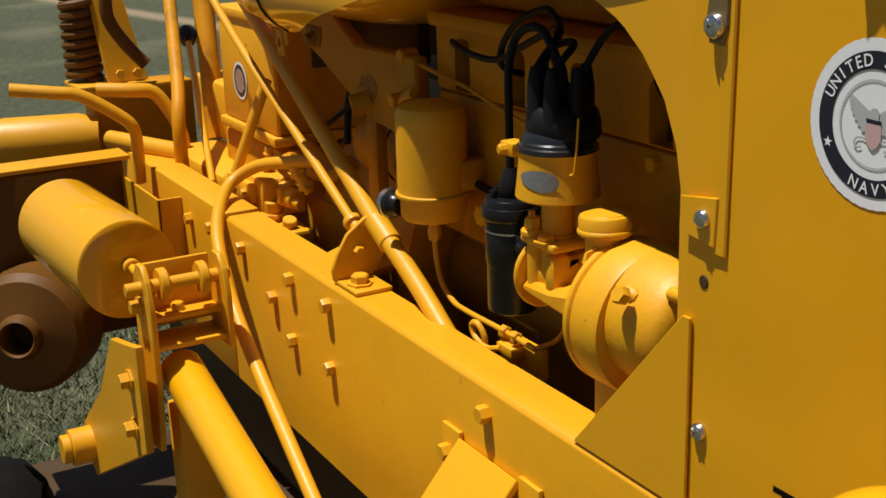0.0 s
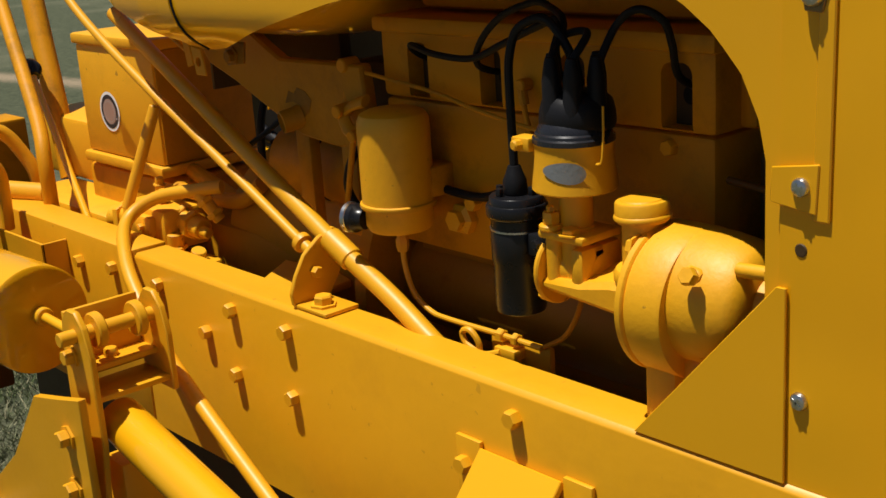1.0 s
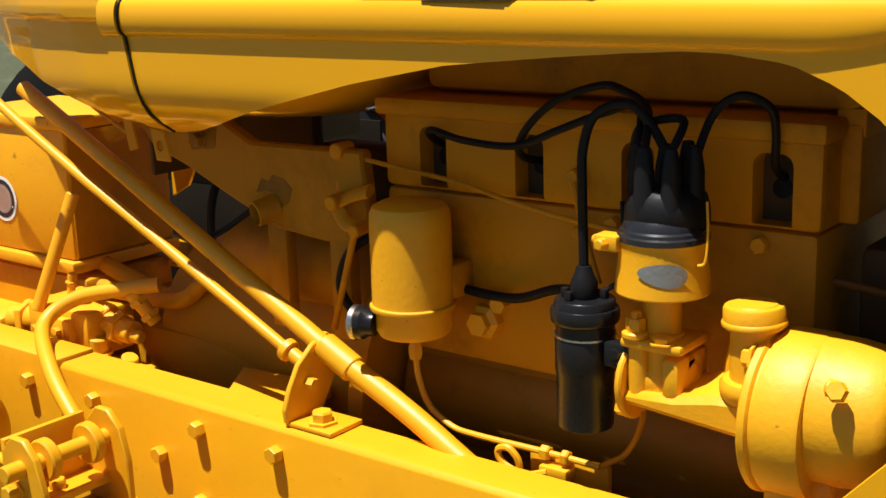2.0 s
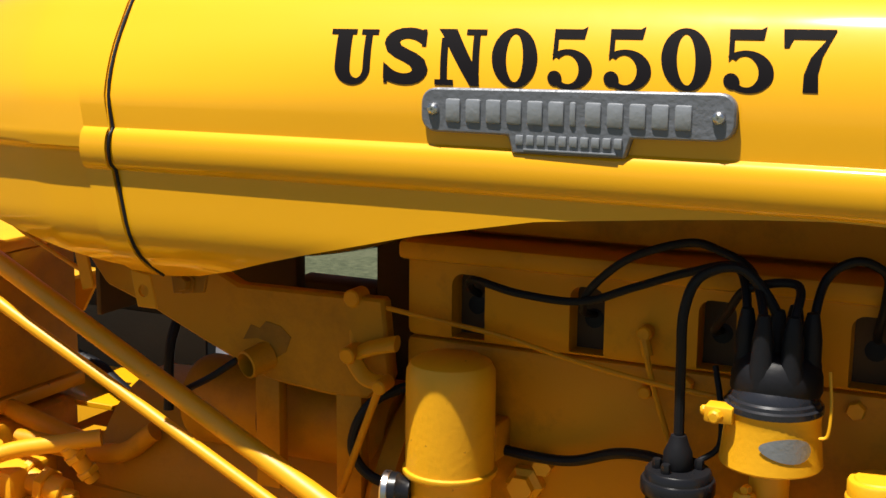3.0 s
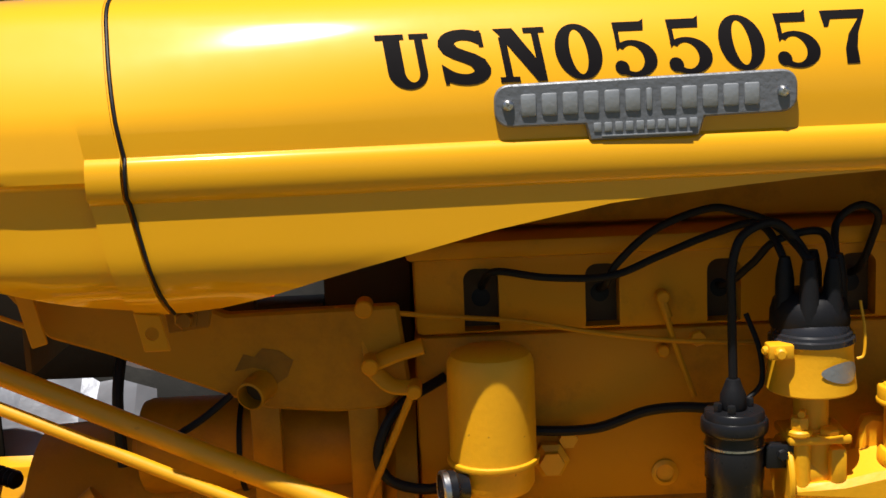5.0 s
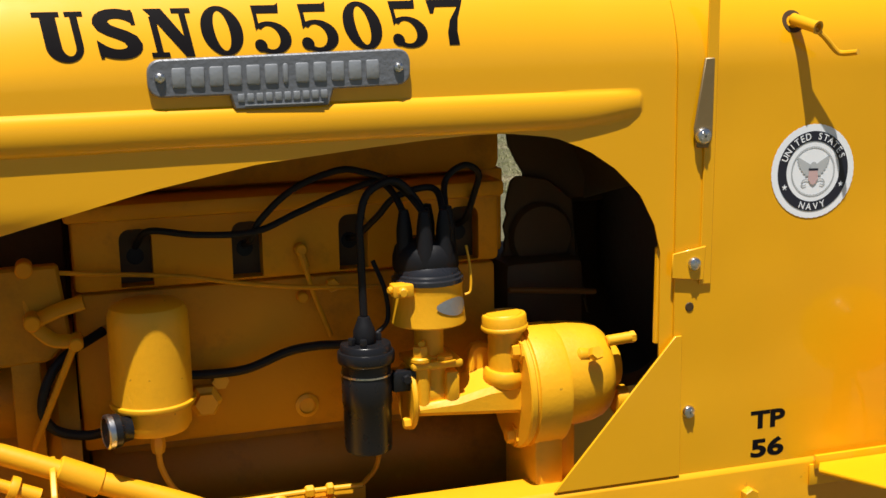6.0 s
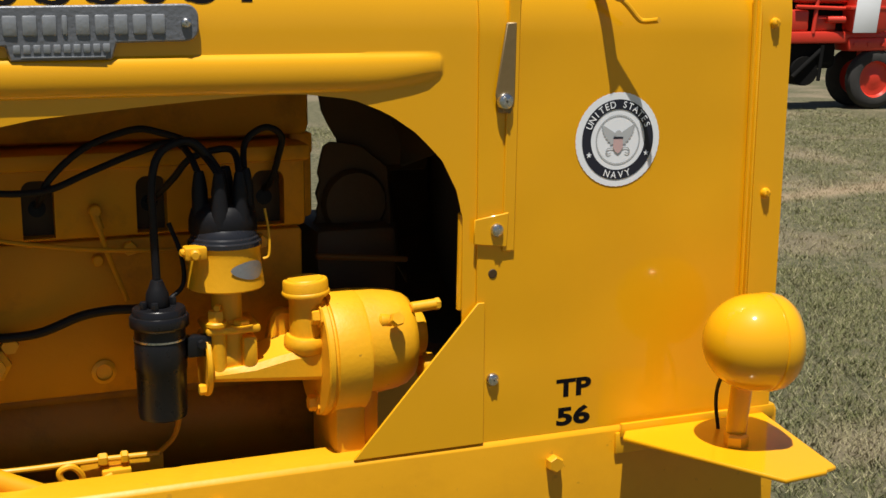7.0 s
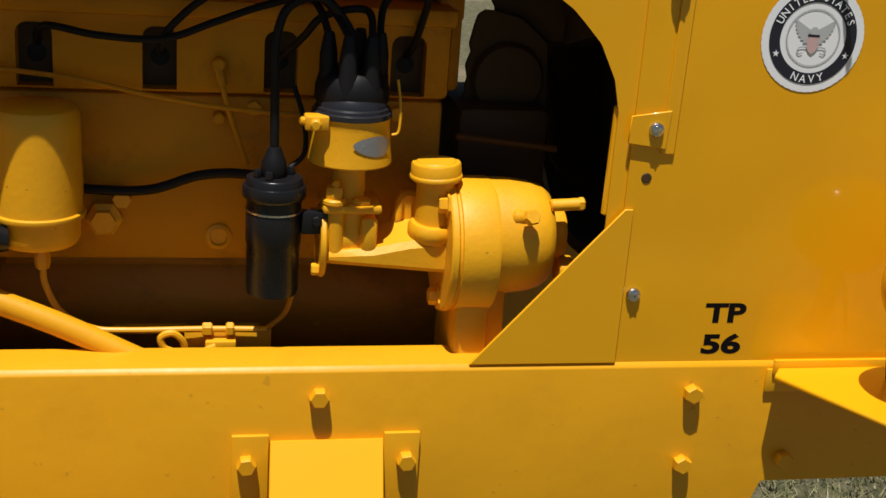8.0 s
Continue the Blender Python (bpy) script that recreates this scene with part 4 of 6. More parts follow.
def make_coil():
    c = Vector((-0.343, 0.053, 0.0))
    bm = bmesh.new()
    lathe(bm, c, (0, 0, 1), [(0, 0.965), (0.020, 0.965), (0.0240, 0.967), (0.0248, 0.972), (0.0252, 1.016), (0.0262, 1.018), (0.0262, 1.046), (0.0254, 1.048), (0.0256, 1.0595), (0.0292, 1.0620), (0.0298, 1.0640), (0.0298, 1.0715), (0.0288, 1.0735), (0.0268, 1.0740), (0.0262, 1.0800), (0.0250, 1.0812), (0.012, 1.0815), (0, 1.0815)], 40)
    coil = part("ignition_coil", bm, BLACK, tractor, "glossy black cylindrical ignition coil", 40)
    bm = bmesh.new()
    lathe(bm, c, (0, 0, 1), [(0.0254, 1.0485), (0.0268, 1.0485), (0.0268, 1.0503), (0.0254, 1.0503), (0.0254, 1.0485)], 36)
    part("clamp_wire", bm, STEEL, coil)
    bm = bmesh.new()
    box(bm, (-0.318, 0.040, 1.028), (-0.290, 0.053, 1.050), 0.002)
    bracket = part("coil_bracket", bm, BLACK, coil)
    bolt(bracket, (-0.304, 0.040, 1.042), r=0.005, h=0.006, material_=BLACK)
    bm = bmesh.new()
    lathe(bm, (-0.344, 0.053, 1.081), (0, 0, 1), [(0, 0), (0.0112, 0), (0.0122, 0.003), (0.0114, 0.014), (0.0084, 0.021), (0.0060, 0.028), (0, 0.029)], 20)
    part("boot", bm, RUBBER, coil, "black rubber boot")
    for dx, dy in ((-0.016, -0.006), (0.015, 0.006), (-0.006, -0.016)):
        bolt(coil, (-0.343 + dx, 0.053 + dy, 1.0810), (0, 0, 1), 0.0040, 0.008, BLACK, "terminal_nut")
    return coil


make_coil()


def make_distributor():
    c = Vector((-0.273, 0.060, 0.0))
    bm = bmesh.new()
    lathe(bm, c, (0, 0, 1), [(0, 1.052), (0.0155, 1.052), (0.0155, 1.090), (0.024, 1.093), (0.0385, 1.0960), (0.0395, 1.0975), (0.0385, 1.106), (0.0360, 1.130), (0.0362, 1.136), (0.0375, 1.140), (0, 1.140)], 40)
    body = part("distributor", bm, CAST, tractor, "yellow distributor body with a black cap")
    bm = bmesh.new()
    lathe(bm, c, (0, 0, 1), [(0.0362, 1.139), (0.0378, 1.1403), (0.0376, 1.1445), (0.0355, 1.1458), (0.0350, 1.1485), (0.0330, 1.1500), (0.0325, 1.1530), (0.0290, 1.1580), (0, 1.159)], 40)
    part("cap_ring", bm, DARKMETAL, body, "dark metal ring under the cap")
    bm = bmesh.new()
    lathe(bm, c + Vector((0, 0.006, 0)), (0, 0, 1), [(0, 1.150), (0.0335, 1.151), (0.0350, 1.155), (0.0345, 1.166), (0.0318, 1.176), (0.0240, 1.183), (0, 1.186)], 40)
    towers = []
    for dx, dy in ((-0.0235, -0.0040), (-0.0075, -0.0225), (0.0140, -0.0190), (0.0240, 0.0010), (0.0080, 0.0210), (-0.0010, 0.0000)):
        p = c + Vector((dx, dy + 0.004, 1.160))
        towers.append(p)
    part("cap", bm, RUBBER, body, "black bakelite distributor cap", 40)
    for p in towers:
        d = p - c
        bm = bmesh.new()
        lathe(bm, p, (d.x * 0.25, d.y * 0.25, 1), [(0, 0), (0.0094, 0), (0.0092, 0.016), (0.0084, 0.020), (0.0082, 0.036), (0.0070, 0.044), (0.0056, 0.052), (0.0045, 0.056), (0, 0.057)], 16)
        part("lead_boot", bm, RUBBER, body)
    # oval plate and spring clips
    bm = bmesh.new()
    rings = []
    for k in range(24):
        a = 2 * math.pi * k / 24
        u, v = 0.0200 * math.cos(a), 0.0095 * math.sin(a) * (1 + 0.25 * math.cos(a))
        t = math.radians(-63) + u / 0.0375
        rings.append(bm.verts.new((c.x + 0.0390 * math.cos(t), c.y + 0.0390 * math.sin(t), 1.118 + v - 0.06 * u)))
    bm.faces.new(rings)
    bmesh.ops.triangulate(bm, faces=bm.faces[:])
    part("oval_plate", bm, ALURAISED, body, "small grey oval data plate")
    bm = bmesh.new()
    sweep(bm, [(c.x + 0.037, c.y - 0.012, 1.124), (c.x + 0.043, c.y - 0.012, 1.128), (c.x + 0.044, c.y - 0.010, 1.15), (c.x + 0.041, c.y - 0.006, 1.175)], 0.0014, 8, flat=0.8)
    part("spring_clip", bm, CAST, body)
    bm = bmesh.new()
    box(bm, (c.x - 0.046, c.y - 0.034, 1.1315), (c.x - 0.024, c.y - 0.016, 1.1445), 0.0018)
    rod(bm, (c.x - 0.036, c.y - 0.032, 1.138), (c.x - 0.037, c.y - 0.041, 1.138), 0.0052, seg=8)
    rod(bm, (c.x - 0.044, c.y - 0.026, 1.139), (c.x - 0.050, c.y - 0.028, 1.139), 0.0040, seg=8)
    part("terminal", bm, CAST, body)
    bolt(body, (c.x - 0.012, c.y - 0.0175, 1.078), (-0.5, -0.9, 0), 0.004, 0.006, CAST)
    return body, towers


distributor, towers = make_distributor()


def cable(name, pts, r=0.0036, parent=None, mat=None, label=""):
    bm = bmesh.new()
    sweep(bm, pts, r, 10, 10)
    return part(name, bm, mat or RUBBER, parent or distributor, label)


def over(p, dz):
    return (p.x, p.y, p.z + dz)


cable("ignition_lead", [over(towers[1], 0.02), over(towers[1], 0.052), (-0.299, 0.080, 1.240), (-0.330, 0.095, 1.2525), (-0.357, 0.10, 1.255), (-0.404, 0.10, 1.238), (-0.438, 0.103, 1.208), (-0.448, 0.116, 1.185), (-0.449, 0.18, 1.168)])
cable("ignition_lead", [over(towers[0], 0.02), over(towers[0], 0.050), (-0.312, 0.088, 1.241), (-0.352, 0.098, 1.232), (-0.399, 0.10, 1.214), (-0.445, 0.10, 1.197), (-0.502, 0.10, 1.198), (-0.548, 0.108, 1.204), (-0.560, 0.13, 1.190), (-0.562, 0.18, 1.170)])
cable("ignition_lead", [over(towers[2], 0.02), over(towers[2], 0.05), (-0.262, 0.07, 1.235), (-0.30, 0.075, 1.228), (-0.318, 0.09, 1.205), (-0.335, 0.12, 1.18), (-0.335, 0.18, 1.17)])
cable("ignition_lead", [over(towers[3], 0.02), over(towers[3], 0.04), (-0.244, 0.086, 1.238), (-0.222, 0.09, 1.254), (-0.202, 0.10, 1.244), (-0.202, 0.112, 1.222), (-0.208, 0.13, 1.19), (-0.211, 0.18, 1.17)])
cable("coil_lead", [over(towers[5], 0.02), over(towers[5], 0.05), (-0.302, 0.062, 1.245), (-0.333, 0.057, 1.238), (-0.3445, 0.054, 1.210), (-0.345, 0.053, 1.170), (-0.344, 0.053, 1.11)], 0.0042)
cable("primary_wire", [(-0.33, 0.062, 1.086), (-0.315, 0.068, 1.10), (-0.316, 0.072, 1.13), (-0.325, 0.085, 1.16)], 0.0025)
cable("starter_wire", [(-0.335, 0.068, 1.082), (-0.357, 0.085, 1.073), (-0.385, 0.10, 1.070), (-0.415, 0.112, 1.063), (-0.459, 0.118, 1.047), (-0.512, 0.12, 1.046), (-0.565, 0.125, 1.052)], 0.0048, parent=block, label="thick black electric cable")
cable("gauge_hose", [(-0.59, 0.075, 1.018), (-0.62, 0.10, 1.0), (-0.655, 0.10, 1.01), (-0.665, 0.095, 1.04), (-0.645, 0.10, 1.08), (-0.60, 0.13, 1.10)], 0.005, parent=block)


def make_drive():
    """Distributor drive housing, water pump, filler neck."""
    bm = bmesh.new()
    slab(bm, [(-0.298, 1.001), (-0.165, 0.990), (-0.165, 1.026), (-0.215, 1.022), (-0.250, 1.015), (-0.298, 1.013)], on_side(0.033), 0.050, 0.005)
    for v in bm.verts:
        # the arm's top rises towards the engine
        if v.co.z > 1.008:
            v.co.z += 0.014 * (v.co.y - 0.033) / 0.05 * max(0.0, min(1.0, (v.co.x + 0.262) / 0.025))
    slab(bm, [(-0.236, 1.000), (-0.165, 0.990), (-0.165, 1.056), (-0.200, 1.060), (-0.214, 1.062), (-0.222, 1.056), (-0.226, 1.034)], on_side(0.074), 0.018, 0.004)
    case = part("drive_housing", bm, CAST, tractor, "yellow cast distributor drive housing")
    bm = bmesh.new()
    lathe(bm, (-0.300, 0.062, 1.016), (1, 0, 0), [(0, 0), (0.034, 0), (0.0355, 0.0015), (0.0355, 0.0045), (0.034, 0.006), (0, 0.006)], 32)
    part("flange", bm, CAST, case)
    bm = bmesh.new()
    lathe(bm, (-0.292, 0.066, 1.020), (1, 0, 0), [(0, 0), (0.027, 0), (0.025, 0.02), (0.022, 0.045), (0, 0.05)], 24)
    part("drive_barrel", bm, CAST, case)
    bm = bmesh.new()
    rod(bm, (-0.286, 0.044, 1.004), (-0.286, 0.044, 1.052), 0.0085)
    part("clamp_stud", bm, CAST, case)
    bm = bmesh.new()
    box(bm, (-0.292, 0.050, 1.018), (-0.246, 0.092, 1.046), 0.005)
    box(bm, (-0.262, 0.036, 1.010), (-0.246, 0.070, 1.046), 0.005)
    part("drive_block", bm, CAST, case)
    bm = bmesh.new()
    lathe(bm, (-0.192, 0.052, 1.022), (0.02, -0.1, 1), [(0, 0), (0.0205, 0), (0.0232, 0.006), (0.0232, 0.013), (0.0205, 0.017), (0, 0.018)], 32)
    part("filler_boss", bm, CAST, case)
    bm = bmesh.new()
    rod(bm, (-0.270, 0.058, 1.008), (-0.270, 0.058, 1.062), 0.0165, 0.0165)
    part("distributor_post", bm, CAST, case)
    bm = bmesh.new()
    box(bm, (-0.299, 0.034, 1.050), (-0.243, 0.088, 1.0585), 0.003)
    part("clamp_plate", bm, CAST, case)
    bm = bmesh.new()
    rod(bm, (-0.288, 0.042, 1.058), (-0.288, 0.042, 1.064), 0.0115, seg=20)
    part("washer", bm, CAST, case)
    bolt(case, (-0.288, 0.042, 1.064), (0, 0, 1), 0.0085, 0.011, CAST)
    bolt(case, (-0.262, 0.040, 1.058), (0, 0, 1), 0.0090, 0.006, CAST, kind="washer")
    bolt(case, (-0.300, 0.045, 0.992), (-1, 0, 0), 0.006, 0.007, CAST)
    bolt(case, (-0.300, 0.085, 1.035), (-1, 0, 0), 0.006, 0.007, CAST)
    bm = bmesh.new()
    ax, ay, az = -0.180, 0.067, 1.012
    lathe(bm, (ax, ay, az), (1, 0, 0), [(0, 0), (0.0655, 0), (0.067, 0.0015), (0.067, 0.0065), (0.0655, 0.008), (0.064, 0.0085), (0.064, 0.0105), (0.0665, 0.0115), (0.067, 0.015), (0.067, 0.044), (0.0655, 0.0475), (0.060, 0.0480), (0, 0.0480)], 56)
    lathe(bm, (ax + 0.040, ay, az + 0.0085), (1, 0, 0), [(0, 0), (0.0580, 0), (0.0578, 0.024), (0.0550, 0.046), (0.0515, 0.058), (0.0460, 0.065), (0.0380, 0.068), (0.030, 0.070), (0, 0.070)], 48)
    lathe(bm, (ax + 0.104, ay, az + 0.012), (1, 0, 0), [(0, 0), (0.026, 0), (0.026, 0.016), (0.024, 0.019), (0, 0.020)], 32)
    rod(bm, (ax + 0.060, ay - 0.042, az + 0.040), (ax + 0.076, ay - 0.044, az + 0.040), 0.0085, 0.0070, bevel=0.003)
    box(bm, (-0.168, 0.024, 0.84), (-0.134, 0.12, 0.985), 0.006)
    box(bm, (-0.140, 0.034, 0.84), (-0.116, 0.11, 0.975), 0.006)
    pump = part("water_pump", bm, CAST, tractor, "yellow cast round water pump with bolted flange", 40)
    bolt(pump, (-0.106, 0.010, 1.056), (0.1, -0.85, 0.45), 0.0080, 0.009, CAST)
    bolt(pump, (-0.180, 0.036, 1.061), (-1, 0, 0), 0.009, 0.010, CAST, kind="washer")
    bolt(pump, (-0.180, 0.054, 0.961), (-1, 0, 0), 0.009, 0.010, CAST, kind="washer")
    bm = bmesh.new()
    rod(bm, (-0.080, 0.036, 1.061), (-0.047, 0.036, 1.063), 0.0060)
    rod(bm, (-0.053, 0.036, 1.0627), (-0.046, 0.036, 1.063), 0.0068, seg=6)
    part("grease_stub", bm, CAST, pump)
    bm = bmesh.new()
    rod(bm, (-0.06, 0.06, 0.985), (-0.045, 0.06, 0.985), 0.016)
    part("shaft_cap", bm, CAST, pump)
    bm = bmesh.new()
    sweep(bm, [(-0.190, 0.054, 1.03), (-0.190, 0.054, 1.050), (-0.190, 0.054, 1.080)], 0.0185, 28, smooth=True)
    neck = part("oil_filler", bm, CAST, tractor, "yellow oil filler neck with a domed cap")
    bm = bmesh.new()
    lathe(bm, (-0.190, 0.054, 1.0795), (-0.05, 0, 1), [(0, 0), (0.0225, 0), (0.0225, 0.0022), (0.0252, 0.0026), (0.0256, 0.0045), (0.0250, 0.0062), (0.0242, 0.0070), (0.0238, 0.0165), (0.0228, 0.0182), (0.0190, 0.0186), (0.0180, 0.0198), (0, 0.0202)], 32)
    part("filler_cap", bm, CAST, neck)
    return pump


pump = make_drive()

# fan shroud and fan behind the arch, coloured dark for the bay's shade
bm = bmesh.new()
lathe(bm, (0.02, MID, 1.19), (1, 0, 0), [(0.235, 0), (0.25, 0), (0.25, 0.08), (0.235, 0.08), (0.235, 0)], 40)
part("fan_shroud", bm, DARKBROWN, tractor, "dark fan shroud in shade")
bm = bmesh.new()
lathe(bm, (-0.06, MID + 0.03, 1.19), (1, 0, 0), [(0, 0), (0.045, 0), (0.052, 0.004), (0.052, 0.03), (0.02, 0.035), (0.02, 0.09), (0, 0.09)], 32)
part("fan_pulley", bm, DARKBROWN, tractor, "fan pulley deep in the engine bay")
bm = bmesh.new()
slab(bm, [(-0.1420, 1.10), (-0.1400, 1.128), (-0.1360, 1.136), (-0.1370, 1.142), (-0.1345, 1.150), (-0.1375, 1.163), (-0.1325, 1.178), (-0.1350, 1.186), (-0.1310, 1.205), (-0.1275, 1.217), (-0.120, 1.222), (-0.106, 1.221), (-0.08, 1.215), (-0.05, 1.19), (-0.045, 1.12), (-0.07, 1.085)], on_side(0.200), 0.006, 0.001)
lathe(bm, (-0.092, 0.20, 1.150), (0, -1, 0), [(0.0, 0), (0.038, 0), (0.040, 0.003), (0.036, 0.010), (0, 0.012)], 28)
part("thermostat_housing", bm, DARKBROWN, tractor, "dark water outlet in the shade of the bay")
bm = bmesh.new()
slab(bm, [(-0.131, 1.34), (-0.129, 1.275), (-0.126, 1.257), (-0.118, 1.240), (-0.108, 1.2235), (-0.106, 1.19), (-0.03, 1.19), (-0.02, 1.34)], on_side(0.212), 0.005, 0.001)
part("shroud_edge", bm, DARKBROWN, tractor, "dark edge of the fan shroud")
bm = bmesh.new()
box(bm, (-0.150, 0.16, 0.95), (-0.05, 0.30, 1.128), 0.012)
part("timing_cover", bm, DARKBROWN, tractor, "shaded timing cover at the front of the engine")
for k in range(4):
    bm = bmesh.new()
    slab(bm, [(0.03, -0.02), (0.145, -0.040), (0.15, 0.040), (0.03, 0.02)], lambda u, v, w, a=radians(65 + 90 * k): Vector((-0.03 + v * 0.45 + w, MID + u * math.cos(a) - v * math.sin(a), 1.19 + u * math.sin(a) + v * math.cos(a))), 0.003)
    part("fan_blade", bm, DARKBROWN, tractor)
bm = bmesh.new()
rod(bm, (-0.158, 0.13, 1.104), (-0.050, 0.13, 1.093), 0.0035)
part("brace_rod", bm, BROWNED, tractor)

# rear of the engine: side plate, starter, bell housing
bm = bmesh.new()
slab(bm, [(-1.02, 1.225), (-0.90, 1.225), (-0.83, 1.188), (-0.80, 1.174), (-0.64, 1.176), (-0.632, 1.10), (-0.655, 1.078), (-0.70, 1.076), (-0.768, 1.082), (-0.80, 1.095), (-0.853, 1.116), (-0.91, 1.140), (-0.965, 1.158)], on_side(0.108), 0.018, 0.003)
plate = part("engine_side_plate", bm, SHADEYELLOW, tractor, "yellow engine mounting plate with a drain tube")
bm = bmesh.new()
lathe(bm, (-0.771, 0.112, 1.105), (-0.35, -1, -0.2), [(0.0, 0.0), (0.016, 0), (0.0145, 0.006), (0.0140, 0.025), (0.0120, 0.026), (0.0115, 0.004), (0, 0.004)], 20)
part("drain_tube", bm, SHADEYELLOW, plate)
bm = bmesh.new()
lathe(bm, (-0.771, 0.112, 1.105), (-0.35, -1, -0.2), [(0, 0.005), (0.0114, 0.006), (0.0114, 0.010), (0, 0.009)], 16)
part("tube_bottom", bm, DARKBROWN, plate)
# dark irregular patch above the drain tube
bm = bmesh.new()
slab(bm, [(-0.795, 1.120), (-0.786, 1.136), (-0.776, 1.133), (-0.768, 1.141), (-0.752, 1.138), (-0.740, 1.128), (-0.746, 1.113), (-0.757, 1.106), (-0.765, 1.120), (-0.778, 1.123)], on_side(0.1074), 0.001, 0.0)
part("dark_patch", bm, DEEPYELLOW, plate, "dark irregular patch on the plate")
bm = bmesh.new()
box(bm, (-0.784, 0.110, 0.97), (-0.756, 0.126, 1.094), 0.002)
part("plate_leg", bm, SHADEYELLOW, plate)
bm = bmesh.new()
box(bm, (-0.692, 0.110, 0.97), (-0.664, 0.126, 1.090), 0.002)
part("plate_leg", bm, SHADEYELLOW, plate)
bm = bmesh.new()
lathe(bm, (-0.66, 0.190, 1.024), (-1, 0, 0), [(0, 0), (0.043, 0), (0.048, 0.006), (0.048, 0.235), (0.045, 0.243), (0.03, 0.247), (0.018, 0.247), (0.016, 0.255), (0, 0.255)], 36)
starter = part("starter_motor", bm, SHADEYELLOW, tractor, "round yellow starter motor in shade")
bm = bmesh.new()
lathe(bm, (-0.800, 0.190, 1.024), (-1, 0, 0), [(0.048, 0), (0.0495, 0), (0.0495, 0.005), (0.048, 0.005)], 36)
part("band", bm, RUBBER, starter)
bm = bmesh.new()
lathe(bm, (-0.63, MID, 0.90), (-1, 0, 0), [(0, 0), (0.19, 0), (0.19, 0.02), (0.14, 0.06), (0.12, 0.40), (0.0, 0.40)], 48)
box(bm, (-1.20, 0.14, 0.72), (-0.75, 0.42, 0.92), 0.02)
part("bell_housing", bm, SHADEYELLOW, tractor, "cast bell housing and gearbox")

# far side of the bay: manifold, added covers and pan keep light out
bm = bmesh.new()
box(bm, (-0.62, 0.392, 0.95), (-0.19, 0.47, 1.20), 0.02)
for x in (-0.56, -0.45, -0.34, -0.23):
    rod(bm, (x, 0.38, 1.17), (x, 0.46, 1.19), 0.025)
part("exhaust_manifold", bm, DARKBROWN, tractor, "dark cast exhaust manifold")
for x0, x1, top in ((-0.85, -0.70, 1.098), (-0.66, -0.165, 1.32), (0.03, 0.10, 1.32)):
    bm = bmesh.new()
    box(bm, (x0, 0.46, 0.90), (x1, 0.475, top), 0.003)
    part("far_stop", bm, DARKBROWN, tractor, "dark panel added to keep the bay dark")
# added dark blocks: stop light behind the engine and under the tank
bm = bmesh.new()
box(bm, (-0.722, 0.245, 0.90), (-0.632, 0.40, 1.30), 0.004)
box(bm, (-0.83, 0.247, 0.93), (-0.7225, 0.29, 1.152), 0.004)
part("bay_stop", bm, DARKBROWN, tractor, "dark block added behind the engine to stop light")
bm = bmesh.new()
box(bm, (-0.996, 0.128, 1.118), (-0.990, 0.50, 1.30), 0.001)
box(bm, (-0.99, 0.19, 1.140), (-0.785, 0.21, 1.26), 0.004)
part("tank_stop", bm, DARKBROWN, tractor, "dark sheet added under the tank to stop light")
# added pan: keeps the ground under the frame in shade
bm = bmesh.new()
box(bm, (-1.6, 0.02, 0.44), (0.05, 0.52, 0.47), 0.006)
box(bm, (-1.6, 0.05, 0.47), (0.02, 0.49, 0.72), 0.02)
part("shade_pan", bm, DARKBROWN, tractor, "dark pan added under the frame for shade")


# added black sheet stands in for the dark far side under the tank
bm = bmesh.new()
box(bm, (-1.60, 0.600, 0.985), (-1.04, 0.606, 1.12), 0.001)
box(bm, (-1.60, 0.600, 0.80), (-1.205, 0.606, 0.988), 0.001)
part("far_shade_sheet", bm, BLACKENED, tractor, "black sheet added for the shade on the far side")


# ---- control rods over the rail ----
bm = bmesh.new()
rod(bm, (-1.20, 0.101, 1.217), (-0.645, 0.0535, 0.979), 0.0105)
rod(bm, (-0.655, 0.055, 0.984), (-0.615, 0.055, 0.964), 0.0145)
sweep(bm, [(-0.63, 0.055, 0.971), (-0.54, 0.05, 0.935), (-0.46, 0.045, 0.897), (-0.40, 0.045, 0.87)], 0.0115, 14)
part("steering_rod", bm, PAINT_FLAT, tractor, "long yellow steering drag rod")
bm = bmesh.new()
sweep(bm, [(-1.35, 0.075, 1.29), (-1.22, 0.062, 1.215), (-1.05, 0.053, 1.135), (-0.92, 0.05, 1.076), (-0.684, 0.044, 0.968)], 0.0062, 12)
lathe(bm, (-0.70, 0.0445, 0.9755), (0.91, -0.02, -0.41), [(0, 0), (0.012, 0), (0.0125, 0.004), (0.012, 0.008), (0.0075, 0.009), (0.0075, 0.03), (0, 0.03)], 16)
part("control_rod", bm, PAINT_FLAT, tractor, "thin yellow control rod")


